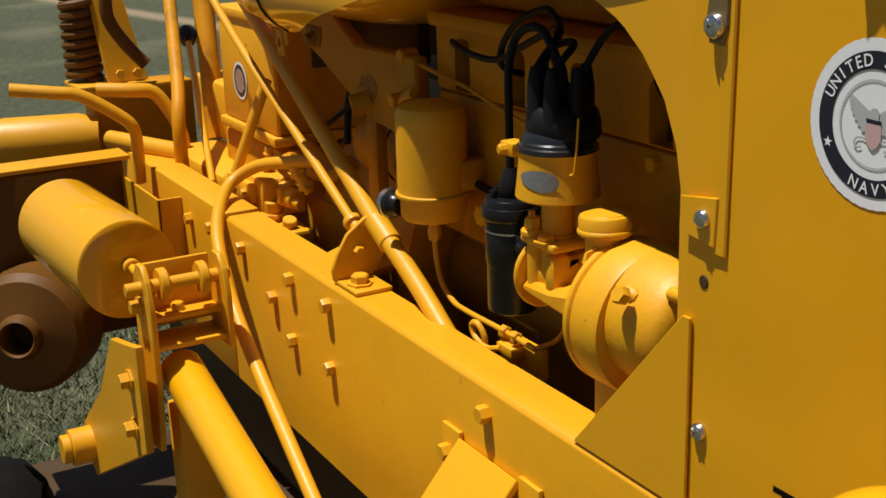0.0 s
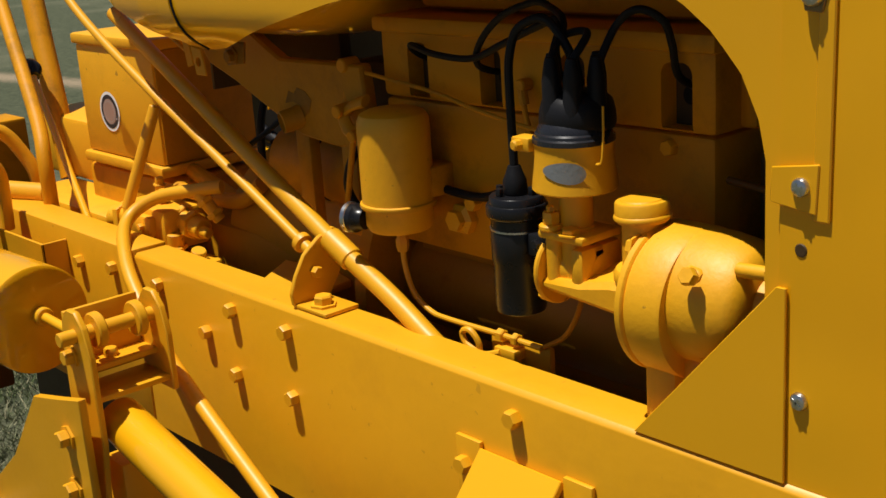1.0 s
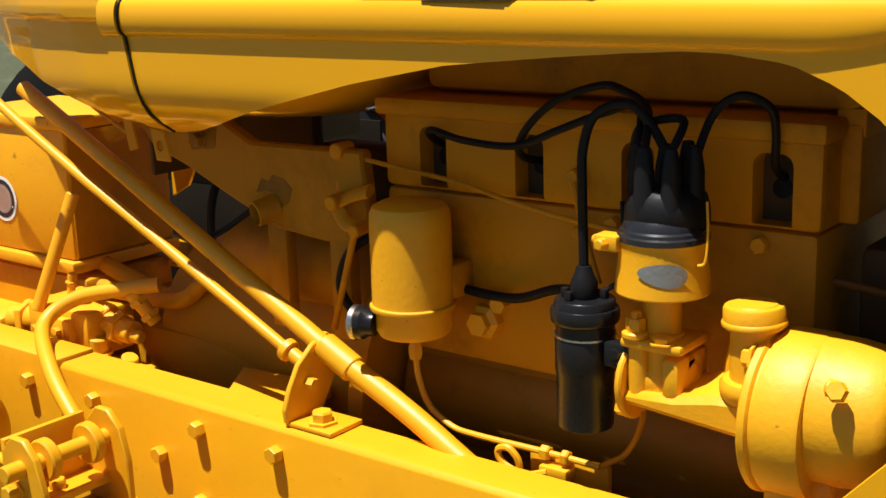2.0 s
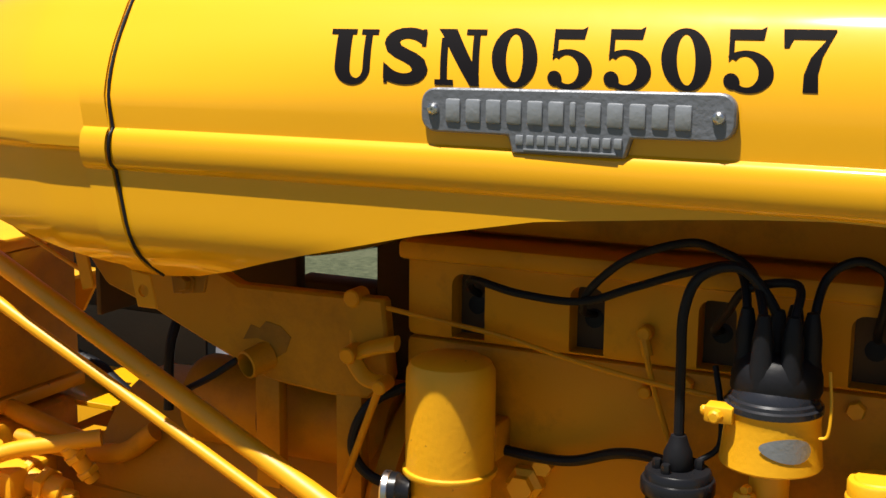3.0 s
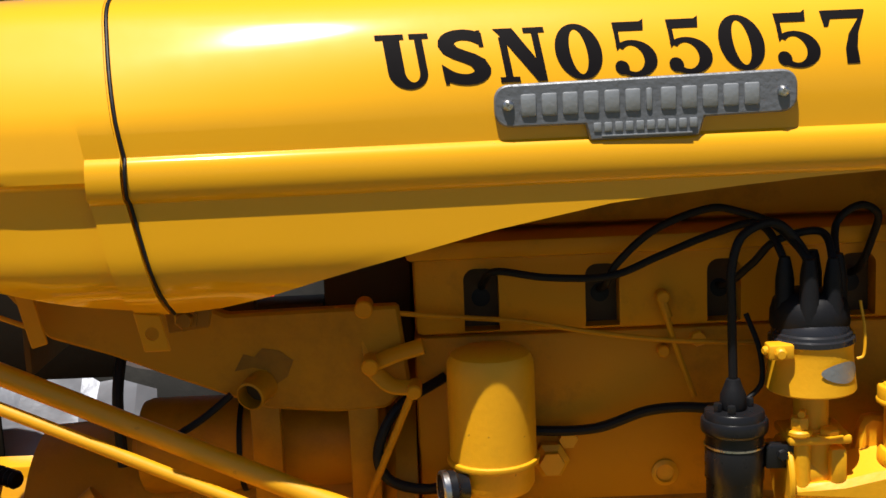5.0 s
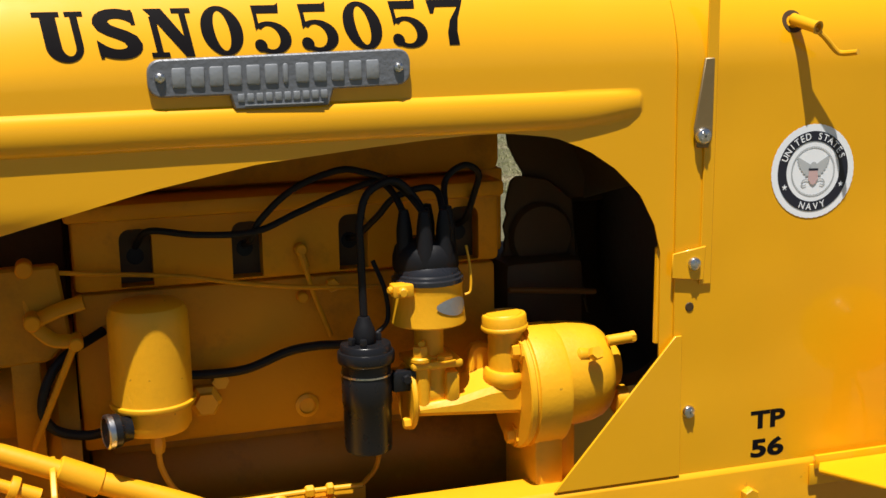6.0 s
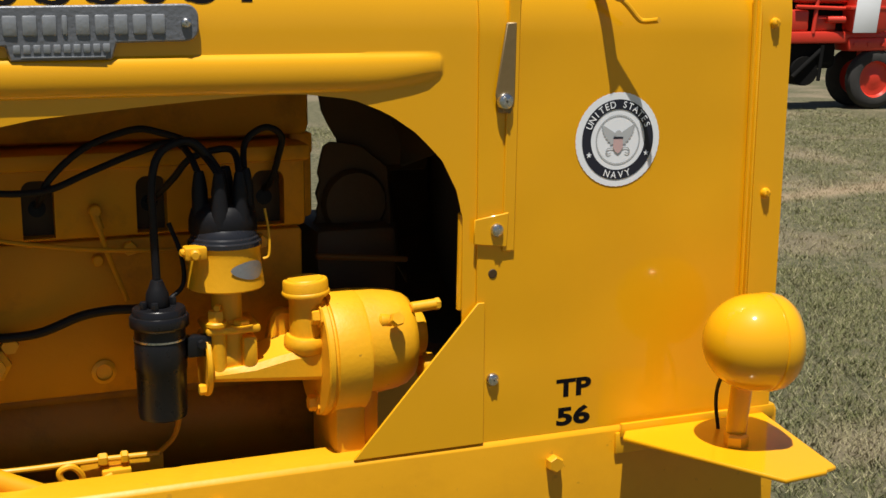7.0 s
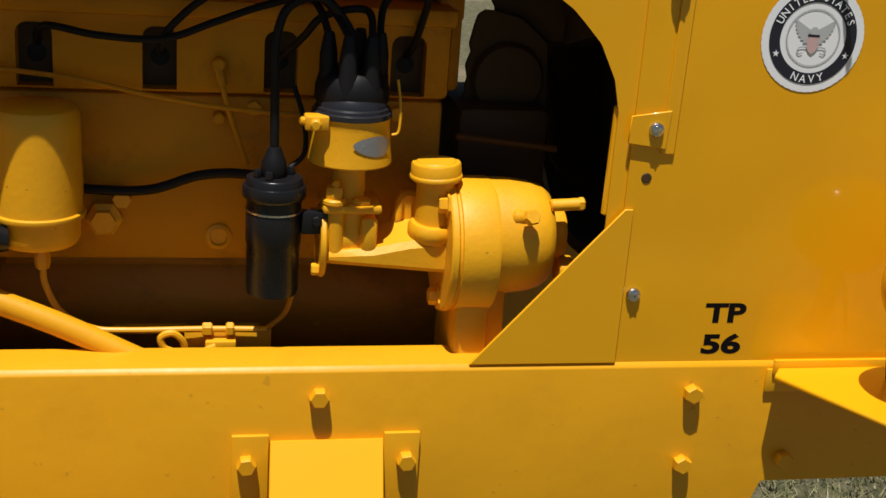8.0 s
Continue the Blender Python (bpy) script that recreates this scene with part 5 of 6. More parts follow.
def rod_bracket():
    bm = bmesh.new()
    pts = [(-0.002, 0.916), (0.050, 0.916), (0.075, 0.955), (0.074, 0.985), (0.062, 0.996), (0.040, 0.988), (0.018, 0.972), (0.004, 0.950), (-0.004, 0.93)]
    slab(bm, pts, lambda u, v, w: Vector((-0.662 + w, u, v)), 0.006, 0.001)
    box(bm, (-0.662, 0.0, 0.9125), (-0.60, 0.048, 0.9175), 0.0015)
    ob = part("rod_bracket", bm, PAINT_FLAT, tractor, "half-round yellow steel bracket guiding the rods")
    bolt(ob, (-0.627, 0.018, 0.9175), (0, 0, 1), 0.011, 0.013, CAST, kind="washer")
    bolt(ob, (-0.656, 0.030, 0.950), (1, 0, 0), 0.007, 0.010, PAINT_FLAT)
    return ob


rod_bracket()
bm = bmesh.new()
slab(bm, [(-0.80, 0.046), (-0.70, 0.046), (-0.71, 0.12), (-0.75, 0.13), (-0.85, 0.12)], lambda u, v, w: Vector((u, v, 0.905 - w)), 0.01)
part("rail_gusset", bm, PAINT_FLAT, tractor)


# ---- hose, hydraulics and arm beside the rail ----
bm = bmesh.new()
sweep(bm, [(-0.99, 0.12, 0.984), (-1.02, 0.10, 0.980), (-1.09, 0.07, 0.964), (-1.105, 0.03, 0.938), (-1.035, -0.015, 0.912), (-0.962, -0.040, 0.874), (-0.86, -0.053, 0.803), (-0.594, -0.073, 0.677), (-0.35, -0.085, 0.56)], 0.0095, 14)
part("hydraulic_hose", bm, PAINT_FLAT, tractor, "yellow painted hydraulic hose")
bm = bmesh.new()
rod(bm, (-0.842, -0.146, 0.774), (-0.36, -0.158, 0.672), 0.028, seg=36)
part("hydraulic_cylinder", bm, PAINT, tractor, "yellow hydraulic lift cylinder")


def lift_bracket():
    """A forked U-bracket: two rounded cheeks, a back, a floor, pin and bolts, with the plate and post it sits on."""
    outer = [(-0.868, 0.665), (-0.822, 0.672), (-0.806, 0.76), (-0.806, 0.87), (-0.815, 0.905), (-0.832, 0.922), (-0.852, 0.922), (-0.868, 0.905), (-0.874, 0.87), (-0.876, 0.80)]
    bm = bmesh.new()
    slab(bm, outer, on_side(-0.188), 0.008, 0.0015)
    ob = part("lift_bracket", bm, PAINT_FLAT, tractor, "yellow forked bracket holding the lift cylinder")
    bm = bmesh.new()
    slab(bm, [(x, max(z, 0.80)) for x, z in outer], on_side(-0.088), 0.008, 0.0015)
    part("inner_cheek", bm, PAINT_FLAT, ob)
    bm = bmesh.new()
    box(bm, (-0.880, -0.182, 0.825), (-0.873, -0.086, 0.912), 0.001)
    part("back_plate", bm, PAINT_FLAT, ob)
    for x0, x1, z in ((-0.873, -0.812, 0.812), (-0.873, -0.835, 0.842)):
        bm = bmesh.new()
        box(bm, (x0, -0.182, z), (x1, -0.086, z + 0.007), 0.001)
        part("floor_plate", bm, PAINT_FLAT, ob)
    bm = bmesh.new()
    rod(bm, (-0.838, -0.208, 0.892), (-0.838, -0.072, 0.892), 0.009)
    part("pin", bm, PAINT_FLAT, ob)
    for y in (-0.166, -0.114):
        bm = bmesh.new()
        lathe(bm, (-0.838, y, 0.892), (0, 1, 0), [(0.009, 0), (0.020, 0), (0.022, 0.002), (0.022, 0.010), (0.020, 0.012), (0.009, 0.012)], 24)
        part("pin_eye", bm, PAINT_FLAT, ob)
    for x, z in ((-0.842, 0.772), (-0.842, 0.705)):
        bolt(ob, (x, -0.212, z), (0, -1, 0), 0.011, 0.015, PAINT_FLAT, kind="washer")
    for x, z in ((-0.850, 0.865),):
        bolt(ob, (x, -0.188, z), (0, -1, 0), 0.010, 0.013, PAINT_FLAT, kind="washer")
    bolt(ob, (-0.856, -0.138, 0.849), (0, 0, 1), 0.009, 0.010, PAINT_FLAT)
    bm = bmesh.new()
    slab(bm, [(-0.862, 0.815), (-0.80, 0.83), (-0.80, 0.685), (-1.12, 0.515), (-1.17, 0.535), (-1.17, 0.585), (-1.027, 0.69), (-0.93, 0.80)], on_side(-0.212), 0.010, 0.001)
    arm = part("lift_plate", bm, PAINT_FLAT, tractor, "yellow steel lift plate with a pivot boss")
    bm = bmesh.new()
    rod(bm, (-1.128, -0.245, 0.566), (-1.128, -0.19, 0.566), 0.028)
    rod(bm, (-1.128, -0.258, 0.566), (-1.128, -0.245, 0.566), 0.022)
    part("pivot_boss", bm, PAINT_FLAT, arm)
    bm = bmesh.new()
    box(bm, (-0.875, -0.160, 0.30), (-0.825, -0.105, 0.72), 0.004)
    part("lift_post", bm, PAINT_FLAT, tractor)


lift_bracket()
bm = bmesh.new()
lathe(bm, (-1.0, -0.161, 0.868), (-1, -0.06, 0.0), [(0, 0), (0.067, 0), (0.0700, 0.002), (0.0705, 0.008), (0.0705, 0.30), (0, 0.30)], 56)
drum = part("hydraulic_reservoir", bm, PAINT, tractor, "yellow cylindrical tank lying along the frame")
bm = bmesh.new()
rod(bm, (-1.0, -0.158, 0.874), (-0.985, -0.158, 0.874), 0.012)
rod(bm, (-0.99, -0.158, 0.874), (-0.86, -0.165, 0.876), 0.006)
part("tank_outlet", bm, CAST, drum)
bm = bmesh.new()
slab(bm, [(-1.235, 0.898), (-1.235, 0.79), (-1.56, 0.79), (-1.56, 0.896)], on_side(-0.045), 0.004, 0.001)
slab(bm, [(-0.045, 0.898), (-0.006, 0.898), (-0.006, 0.79), (-0.045, 0.79)], lambda u, v, w: Vector((-1.235 - w, u, v)), 0.004, 0.001)
part("bracket_box", bm, PAINT_FLAT, tractor)
bm = bmesh.new()
box(bm, (-1.50, -0.30, 0.925), (-1.43, -0.03, 0.933), 0.002)
part("rear_cross_plate", bm, PAINT_FLAT, tractor)
# yellow box section, browned to paint its shade
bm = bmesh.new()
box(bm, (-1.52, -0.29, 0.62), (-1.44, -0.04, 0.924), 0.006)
part("rear_arm_box", bm, BROWNED, tractor, "shaded yellow box section under the step")
bm = bmesh.new()
lathe(bm, (-1.95, -0.20, 0.875), (0.3, 1, 0), [(0, 0), (0.04, 0), (0.05, 0.02), (0.055, 0.06), (0.055, 0.20), (0.045, 0.24), (0, 0.24)], 32)
part("axle_housing", bm, PAINT_FLAT, tractor, "rounded yellow rear axle housing")
# the hub is yellow too; brown puts its shade into the colour
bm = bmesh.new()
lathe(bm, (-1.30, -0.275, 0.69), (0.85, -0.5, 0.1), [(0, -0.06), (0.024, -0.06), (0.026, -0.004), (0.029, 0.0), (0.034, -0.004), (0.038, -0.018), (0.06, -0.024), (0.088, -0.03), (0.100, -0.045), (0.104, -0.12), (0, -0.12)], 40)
part("wheel_hub", bm, BROWNED, tractor, "round shaded wheel hub")
bm = bmesh.new()
lathe(bm, (-1.36, -0.50, 0.235), (0.25, 1, 0), [(0.12, 0.03), (0.19, 0.0), (0.225, 0.03), (0.24, 0.08), (0.24, 0.16), (0.225, 0.21), (0.19, 0.24), (0.12, 0.21), (0.12, 0.03)], 56)
part("tyre", bm, TYRE, tractor, "dark rubber gauge-wheel tyre")
# added dark sheet keeps the ground under the lift arm dark
bm = bmesh.new()
box(bm, (-1.55, -0.30, 0.30), (-0.85, 0.02, 0.36), 0.01)
part("under_shade", bm, DARKBROWN, tractor, "dark sheet added under the lift arm")


# ---- rear deck: tool box, levers, valve, seat spring ----
bm = bmesh.new()
box(bm, (-1.44, 0.147, 0.980), (-1.195, 0.317, 1.156), 0.006)
tool_box = part("side_box", bm, CAST, tractor, "yellow sheet-metal box carrying a small round decal")
# added thin plate: its darker colour carries the end face's shade
bm = bmesh.new()
box(bm, (-1.196, 0.152, 0.983), (-1.1925, 0.314, 1.154), 0.001)
part("box_end", bm, SHADEYELLOW, tool_box, "end face darkened for its shade")
for q, w in ((0.963, 0.139), (1.155, 0.143)):
    bm = bmesh.new()
    box(bm, (-1.445, w, q), (-1.19, 0.324, q + 0.017), 0.004)
    part("rim", bm, CAST, tool_box)
round_decal(tractor, (-1.345, 1.052), 0.032, 0.1455, plain=True)
bm = bmesh.new()
rod(bm, (-1.335, 0.079, 0.887), (-1.64, 0.156, 1.085), 0.006)
lever = part("hand_lever", bm, PAINT, tractor, "thin hand lever with a black ball knob")
bm = bmesh.new()
lathe(bm, (-1.64, 0.156, 1.083), (-0.8, 0.2, 0.56), [(0, 0), (0.012, 0.002), (0.019, 0.014), (0.020, 0.022), (0.016, 0.034), (0, 0.040)], 20)
part("knob", bm, BLACK, lever)
bm = bmesh.new()
rod(bm, (-1.163, 0.061, 0.939), (-1.137, 0.114, 1.085), 0.0085)
part("short_lever", bm, PAINT_FLAT, tractor)
# grab rail and seat post take the darkened yellow for their shade
bm = bmesh.new()
sweep(bm, [(-1.75, 0.16, 1.24), (-1.62, 0.121, 1.156), (-1.45, 0.07, 1.04), (-1.40, 0.05, 0.98), (-1.40, 0.05, 0.90)], 0.012, 12)
part("grab_rail", bm, ENGINE, tractor)
bm = bmesh.new()
sweep(bm, [(-1.80, 0.24, 1.30), (-1.719, 0.217, 1.138), (-1.66, 0.20, 1.02), (-1.62, 0.19, 0.90)], 0.020, 12)
part("seat_post", bm, ENGINE, tractor)
bm = bmesh.new()
sweep(bm, [(-1.42, -0.215, 1.066), (-1.405, -0.15, 1.056), (-1.40, -0.108, 1.047), (-1.392, -0.05, 1.008), (-1.39, -0.030, 0.985), (-1.395, -0.025, 0.95), (-1.40, -0.025, 0.89)], 0.0095, 12, 4, flat=1.2)
part("pedal_arm", bm, PAINT_FLAT, tractor, "bent yellow pedal arm")
bm = bmesh.new()
sweep(bm, [(-1.62, -0.03, 1.018), (-1.60, 0.03, 1.013), (-1.60, 0.069, 1.005), (-1.59, 0.095, 0.965), (-1.58, 0.108, 0.925), (-1.58, 0.112, 0.863)], 0.0115, 12, 4, flat=1.2)
part("pedal_arm", bm, PAINT_FLAT, tractor)


def seat_base():
    """The sprung seat's foot: a bright plate with two bolts, a step, a box, the spring and a hose."""
    bm = bmesh.new()
    slab(bm, [(0.060, 0.985), (0.142, 0.985), (0.108, 1.20), (0.042, 1.20)], lambda u, v, w: Vector((-1.885 - 0.25 * (v - 0.985) - w, u, v)), 0.012)
    foot = part("seat_support", bm, PAINT_FLAT, tractor, "yellow steel seat support bolted to a step")
    for y in (0.084, 0.120):
        bolt(foot, (-1.886, y, 1.000), (1, 0, 0.2), 0.010, 0.010, CAST)
    bm = bmesh.new()
    box(bm, (-1.99, -0.006, 0.974), (-1.87, 0.140, 0.984), 0.003)
    part("seat_step", bm, PAINT_FLAT, tractor)
    bm = bmesh.new()
    box(bm, (-1.99, 0.03, 0.80), (-1.90, 0.24, 0.974), 0.006)
    part("seat_box", bm, ENGINE, tractor)
    bm = bmesh.new()
    sweep(bm, [(-1.955 + 0.030 * math.cos(k * 0.7), 0.030 + 0.030 * math.sin(k * 0.7), 0.985 + 0.0022 * k) for k in range(80)], 0.0100, 8, 2)
    part("seat_spring", bm, BROWNED, tractor, "rusty brown coil spring under the seat")
    bm = bmesh.new()
    sweep(bm, [(-1.86, 0.07, 1.20), (-1.865, 0.066, 1.158), (-1.865, 0.068, 1.114), (-1.86, 0.093, 1.067), (-1.85, 0.130, 1.020)], 0.013, 12)
    part("seat_hose", bm, BROWNED, tractor)


seat_base()


def union(p, q, r, collars=(0.35, 0.7), seg=14):
    """A hydraulic fitting: a turned body with hexagon collars."""
    p, q = vec(p), vec(q)
    bm = bmesh.new()
    rod(bm, p, q, r, r * 0.9, seg=seg)
    for c in collars:
        rod(bm, p.lerp(q, c - 0.08), p.lerp(q, c + 0.08), r * 1.32, seg=6)
    return part("pipe_union", bm, CAST, valve_block)


bm = bmesh.new()
box(bm, (-1.20, 0.07, 0.885), (-1.075, 0.145, 0.945), 0.006)
box(bm, (-1.15, 0.06, 0.905), (-1.10, 0.075, 0.935), 0.004)
valve_block = part("valve_block", bm, CAST, tractor, "yellow hydraulic valve block with pipe unions")
union((-1.10, 0.105, 0.928), (-1.032, 0.108, 0.918), 0.0165, (0.25, 0.62))
union((-1.045, 0.105, 0.918), (-1.018, 0.108, 0.914), 0.009, ())
union((-1.02, 0.10, 0.976), (-1.00, 0.118, 0.935), 0.010, (0.3, 0.75))
union((-1.26, 0.09, 0.905), (-1.19, 0.10, 0.915), 0.020, (0.4,))
union((-1.08, 0.085, 0.87), (-1.075, 0.085, 0.912), 0.014, (0.5,))
union((-1.035, 0.09, 0.862), (-1.02, 0.09, 0.895), 0.012, (0.5,))
union((-1.13, 0.10, 0.944), (-1.12, 0.10, 0.965), 0.008, (0.5,))
union((-1.17, 0.12, 0.944), (-1.165, 0.12, 0.975), 0.007, (0.6,))
bm = bmesh.new()
box(bm, (-1.10, 0.055, 0.855), (-1.0, 0.12, 0.880), 0.006)
part("valve_foot", bm, CAST, valve_block)
for q in ((-1.17, 0.0625, 0.915), (-1.12, 0.0595, 0.92)):
    bolt(valve_block, q, (0, -1, 0), 0.006, 0.007, CAST)
bm = bmesh.new()
box(bm, (-1.46, 0.15, 0.80), (-1.18, 0.30, 0.957), 0.01)
part("box_stand", bm, ENGINE, tractor)
bm = bmesh.new()
box(bm, (-1.62, 0.09, 0.84), (-1.30, 0.20, 0.90), 0.01)
box(bm, (-1.75, 0.19, 0.90), (-1.50, 0.40, 1.01), 0.01)
part("rear_deck", bm, CAST, tractor)
bm = bmesh.new()
rod(bm, (-1.60, -0.02, 0.93), (-1.43, 0.06, 0.925), 0.016)
part("cross_shaft", bm, PAINT_FLAT, tractor)


# ---- far rear: lit deck plate, ribbed hose, crumpled heat shield, far tyre ----
bm = bmesh.new()
slab(bm, [(-1.30, 0.288), (-1.123, 0.292), (-1.116, 0.319), (-1.139, 0.403), (-1.184, 0.437), (-1.30, 0.432)], lambda u, v, w: Vector((u, v, 0.952 - w)), 0.007)
part("deck_plate", bm, PAINT, tractor, "sunlit yellow deck plate")
bm = bmesh.new()
sweep(bm, [(-1.34, 0.42, 0.975), (-1.22, 0.375, 0.970), (-1.155, 0.335, 0.966), (-1.075, 0.29, 0.957)], 0.0085, 12, 24, ribs=0.28)
part("ribbed_hose", bm, RUBBER, tractor, "black ribbed rubber hose")
bm = bmesh.new()
slab(bm, [(-1.315, 1.085), (-1.243, 1.084), (-1.262, 1.055), (-1.277, 1.030), (-1.315, 1.010)], on_side(0.42), 0.006, 0.001)
box(bm, (-1.315, 0.36, 1.086), (-1.243, 0.425, 1.092), 0.001)
part("deck_bracket", bm, PAINT, tractor)
bm = bmesh.new()
rng = random.Random(3)
grid = [[bm.verts.new((-1.235 + 0.215 * i / 8, 0.62 + rng.uniform(-0.012, 0.012) + 0.10 * (j / 5), 0.79 + 0.055 * (1 - i / 8) + 0.14 * j / 5 + rng.uniform(-0.006, 0.006))) for j in range(6)] for i in range(9)]
for i in range(8):
    for j in range(5):
        bm.faces.new((grid[i][j], grid[i + 1][j], grid[i + 1][j + 1], grid[i][j + 1]))
thicken(part("heat_shield", bm, SHIELD, tractor, "crumpled bright sheet-metal shield", 20), 0.002)
bm = bmesh.new()
lathe(bm, (-1.86, 0.70, 0.63), (0, 1, 0), [(0.34, 0.02), (0.52, 0), (0.60, 0.04), (0.63, 0.14), (0.63, 0.26), (0.60, 0.32), (0.52, 0.36), (0.34, 0.34), (0.34, 0.02)], 56)
part("drive_tyre", bm, TYRE, tractor, "large black rubber drive tyre")
bm = bmesh.new()
lathe(bm, (-1.86, 0.72, 0.63), (0, 1, 0), [(0, 0.05), (0.2, 0.05), (0.33, 0.02), (0.35, 0.0), (0.35, 0.3), (0, 0.28)], 40)
part("drive_rim", bm, DARKBROWN, tractor)
for pts in ([(-0.915, 0.17, 1.13), (-0.918, 0.150, 1.085), (-0.916, 0.142, 1.02)], [(-0.798, 0.10, 1.10), (-0.826, 0.090, 1.080), (-0.862, 0.085, 1.060)]):
    cable("battery_cable", pts, 0.0055 if pts[0][0] < -0.9 else 0.0035, parent=starter)
bm = bmesh.new()
sweep(bm, [(-1.12, 0.13, 0.96), (-1.0, 0.15, 0.955), (-0.95, 0.16, 0.985)], 0.011, 12)
sweep(bm, [(-1.25, 0.20, 0.975), (-1.08, 0.18, 0.95), (-0.94, 0.17, 0.925)], 0.012, 12)
part("fuel_pipe", bm, ENGINE, tractor)


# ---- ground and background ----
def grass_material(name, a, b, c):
    m = bpy.data.materials.new(name)
    m.use_nodes = True
    n, link = m.node_tree.nodes, m.node_tree.links.new
    bsdf = n["Principled BSDF"]
    geo = n.new("ShaderNodeNewGeometry")
    big = n.new("ShaderNodeTexNoise")
    big.inputs["Scale"].default_value, big.inputs["Detail"].default_value = 0.9, 6.0
    small = n.new("ShaderNodeTexNoise")
    small.inputs["Scale"].default_value, small.inputs["Detail"].default_value, small.inputs["Roughness"].default_value = 18.0, 8.0, 0.75
    for t in (big, small):
        link(geo.outputs["Position"], t.inputs["Vector"])
    m1 = n.new("ShaderNodeMix")
    m1.data_type = "RGBA"
    m1.inputs["A"].default_value, m1.inputs["B"].default_value = (*a, 1), (*b, 1)
    r1 = n.new("ShaderNodeMapRange")
    r1.inputs["From Min"].default_value, r1.inputs["From Max"].default_value = 0.38, 0.62
    link(small.outputs["Fac"], r1.inputs["Value"])
    link(r1.outputs["Result"], m1.inputs["Factor"])
    m2 = n.new("ShaderNodeMix")
    m2.data_type = "RGBA"
    m2.inputs["B"].default_value = (*c, 1)
    r2 = n.new("ShaderNodeMapRange")
    r2.inputs["From Min"].default_value, r2.inputs["From Max"].default_value = 0.52, 0.68
    r2.inputs["To Max"].default_value = 0.8
    link(big.outputs["Fac"], r2.inputs["Value"])
    link(r2.outputs["Result"], m2.inputs["Factor"])
    link(m1.outputs["Result"], m2.inputs["A"])
    # the field turns darker and greener towards the tractor's rear
    split = n.new("ShaderNodeSeparateXYZ")
    link(geo.outputs["Position"], split.inputs["Vector"])
    rearward = n.new("ShaderNodeMapRange")
    rearward.inputs["From Min"].default_value, rearward.inputs["From Max"].default_value = 0.5, -1.8
    link(split.outputs["X"], rearward.inputs["Value"])
    m3 = n.new("ShaderNodeMix")
    m3.data_type, m3.blend_type = "RGBA", "MULTIPLY"
    m3.inputs["B"].default_value = (0.52, 0.66, 0.55, 1)
    link(rearward.outputs["Result"], m3.inputs["Factor"])
    link(m2.outputs["Result"], m3.inputs["A"])
    # a worn strip of bare straw crosses the field
    strip = n.new("ShaderNodeVectorMath")
    strip.operation = "DOT_PRODUCT"
    strip.inputs[1].default_value = (-0.165, 0.986, 0.0)
    link(geo.outputs["Position"], strip.inputs[0])
    off = n.new("ShaderNodeMath")
    off.operation, off.inputs[1].default_value = "SUBTRACT", 5.0
    link(strip.outputs["Value"], off.inputs[0])
    wide = n.new("ShaderNodeMath")
    wide.operation = "ABSOLUTE"
    link(off.outputs["Value"], wide.inputs[0])
    ragged = n.new("ShaderNodeMath")
    ragged.operation, ragged.inputs[1].default_value = "MULTIPLY_ADD", 0.5
    link(small.outputs["Fac"], ragged.inputs[0])
    link(wide.outputs["Value"], ragged.inputs[2])
    worn = n.new("ShaderNodeMapRange")
    worn.inputs["From Min"].default_value, worn.inputs["From Max"].default_value = 0.46, 0.30
    worn.inputs["To Max"].default_value = 0.75
    link(ragged.outputs["Value"], worn.inputs["Value"])
    m4 = n.new("ShaderNodeMix")
    m4.data_type = "RGBA"
    m4.inputs["B"].default_value = (0.36, 0.27, 0.17, 1)
    link(worn.outputs["Result"], m4.inputs["Factor"])
    link(m3.outputs["Result"], m4.inputs["A"])
    m2 = m4
    link(m2.outputs["Result"], bsdf.inputs["Base Color"])
    bsdf.inputs["Roughness"].default_value = 0.85
    if "blades" in name:
        # each blade its own mix of green and straw
        straw = n.new("ShaderNodeMix")
        straw.data_type = "RGBA"
        straw.inputs["B"].default_value = (0.52, 0.46, 0.29, 1)
        pick = n.new("ShaderNodeMapRange")
        pick.inputs["From Min"].default_value, pick.inputs["From Max"].default_value = 0.58, 1.15
        link(geo.outputs["Random Per Island"], pick.inputs["Value"])
        link(pick.outputs["Result"], straw.inputs["Factor"])
        link(m2.outputs["Result"], straw.inputs["A"])
        link(straw.outputs["Result"], bsdf.inputs["Base Color"])
    rise = n.new("ShaderNodeBump")
    rise.inputs["Strength"].default_value, rise.inputs["Distance"].default_value = 0.8, 0.03
    link(small.outputs["Fac"], rise.inputs["Height"])
    link(rise.outputs["Normal"], bsdf.inputs["Normal"])
    return m


TURF = grass_material("mown_turf", (0.052, 0.056, 0.022), (0.17, 0.15, 0.085), (0.24, 0.19, 0.125))
BLADE = grass_material("grass_blades", (0.13, 0.15, 0.05), (0.27, 0.26, 0.12), (0.40, 0.33, 0.21))
bm = bmesh.new()
bmesh.ops.create_circle(bm, cap_ends=True, segments=64, radius=400)
ground = part("ground", bm, TURF)
tagged(ground, "mown green and straw-coloured grass field", "ground", kind="structure")


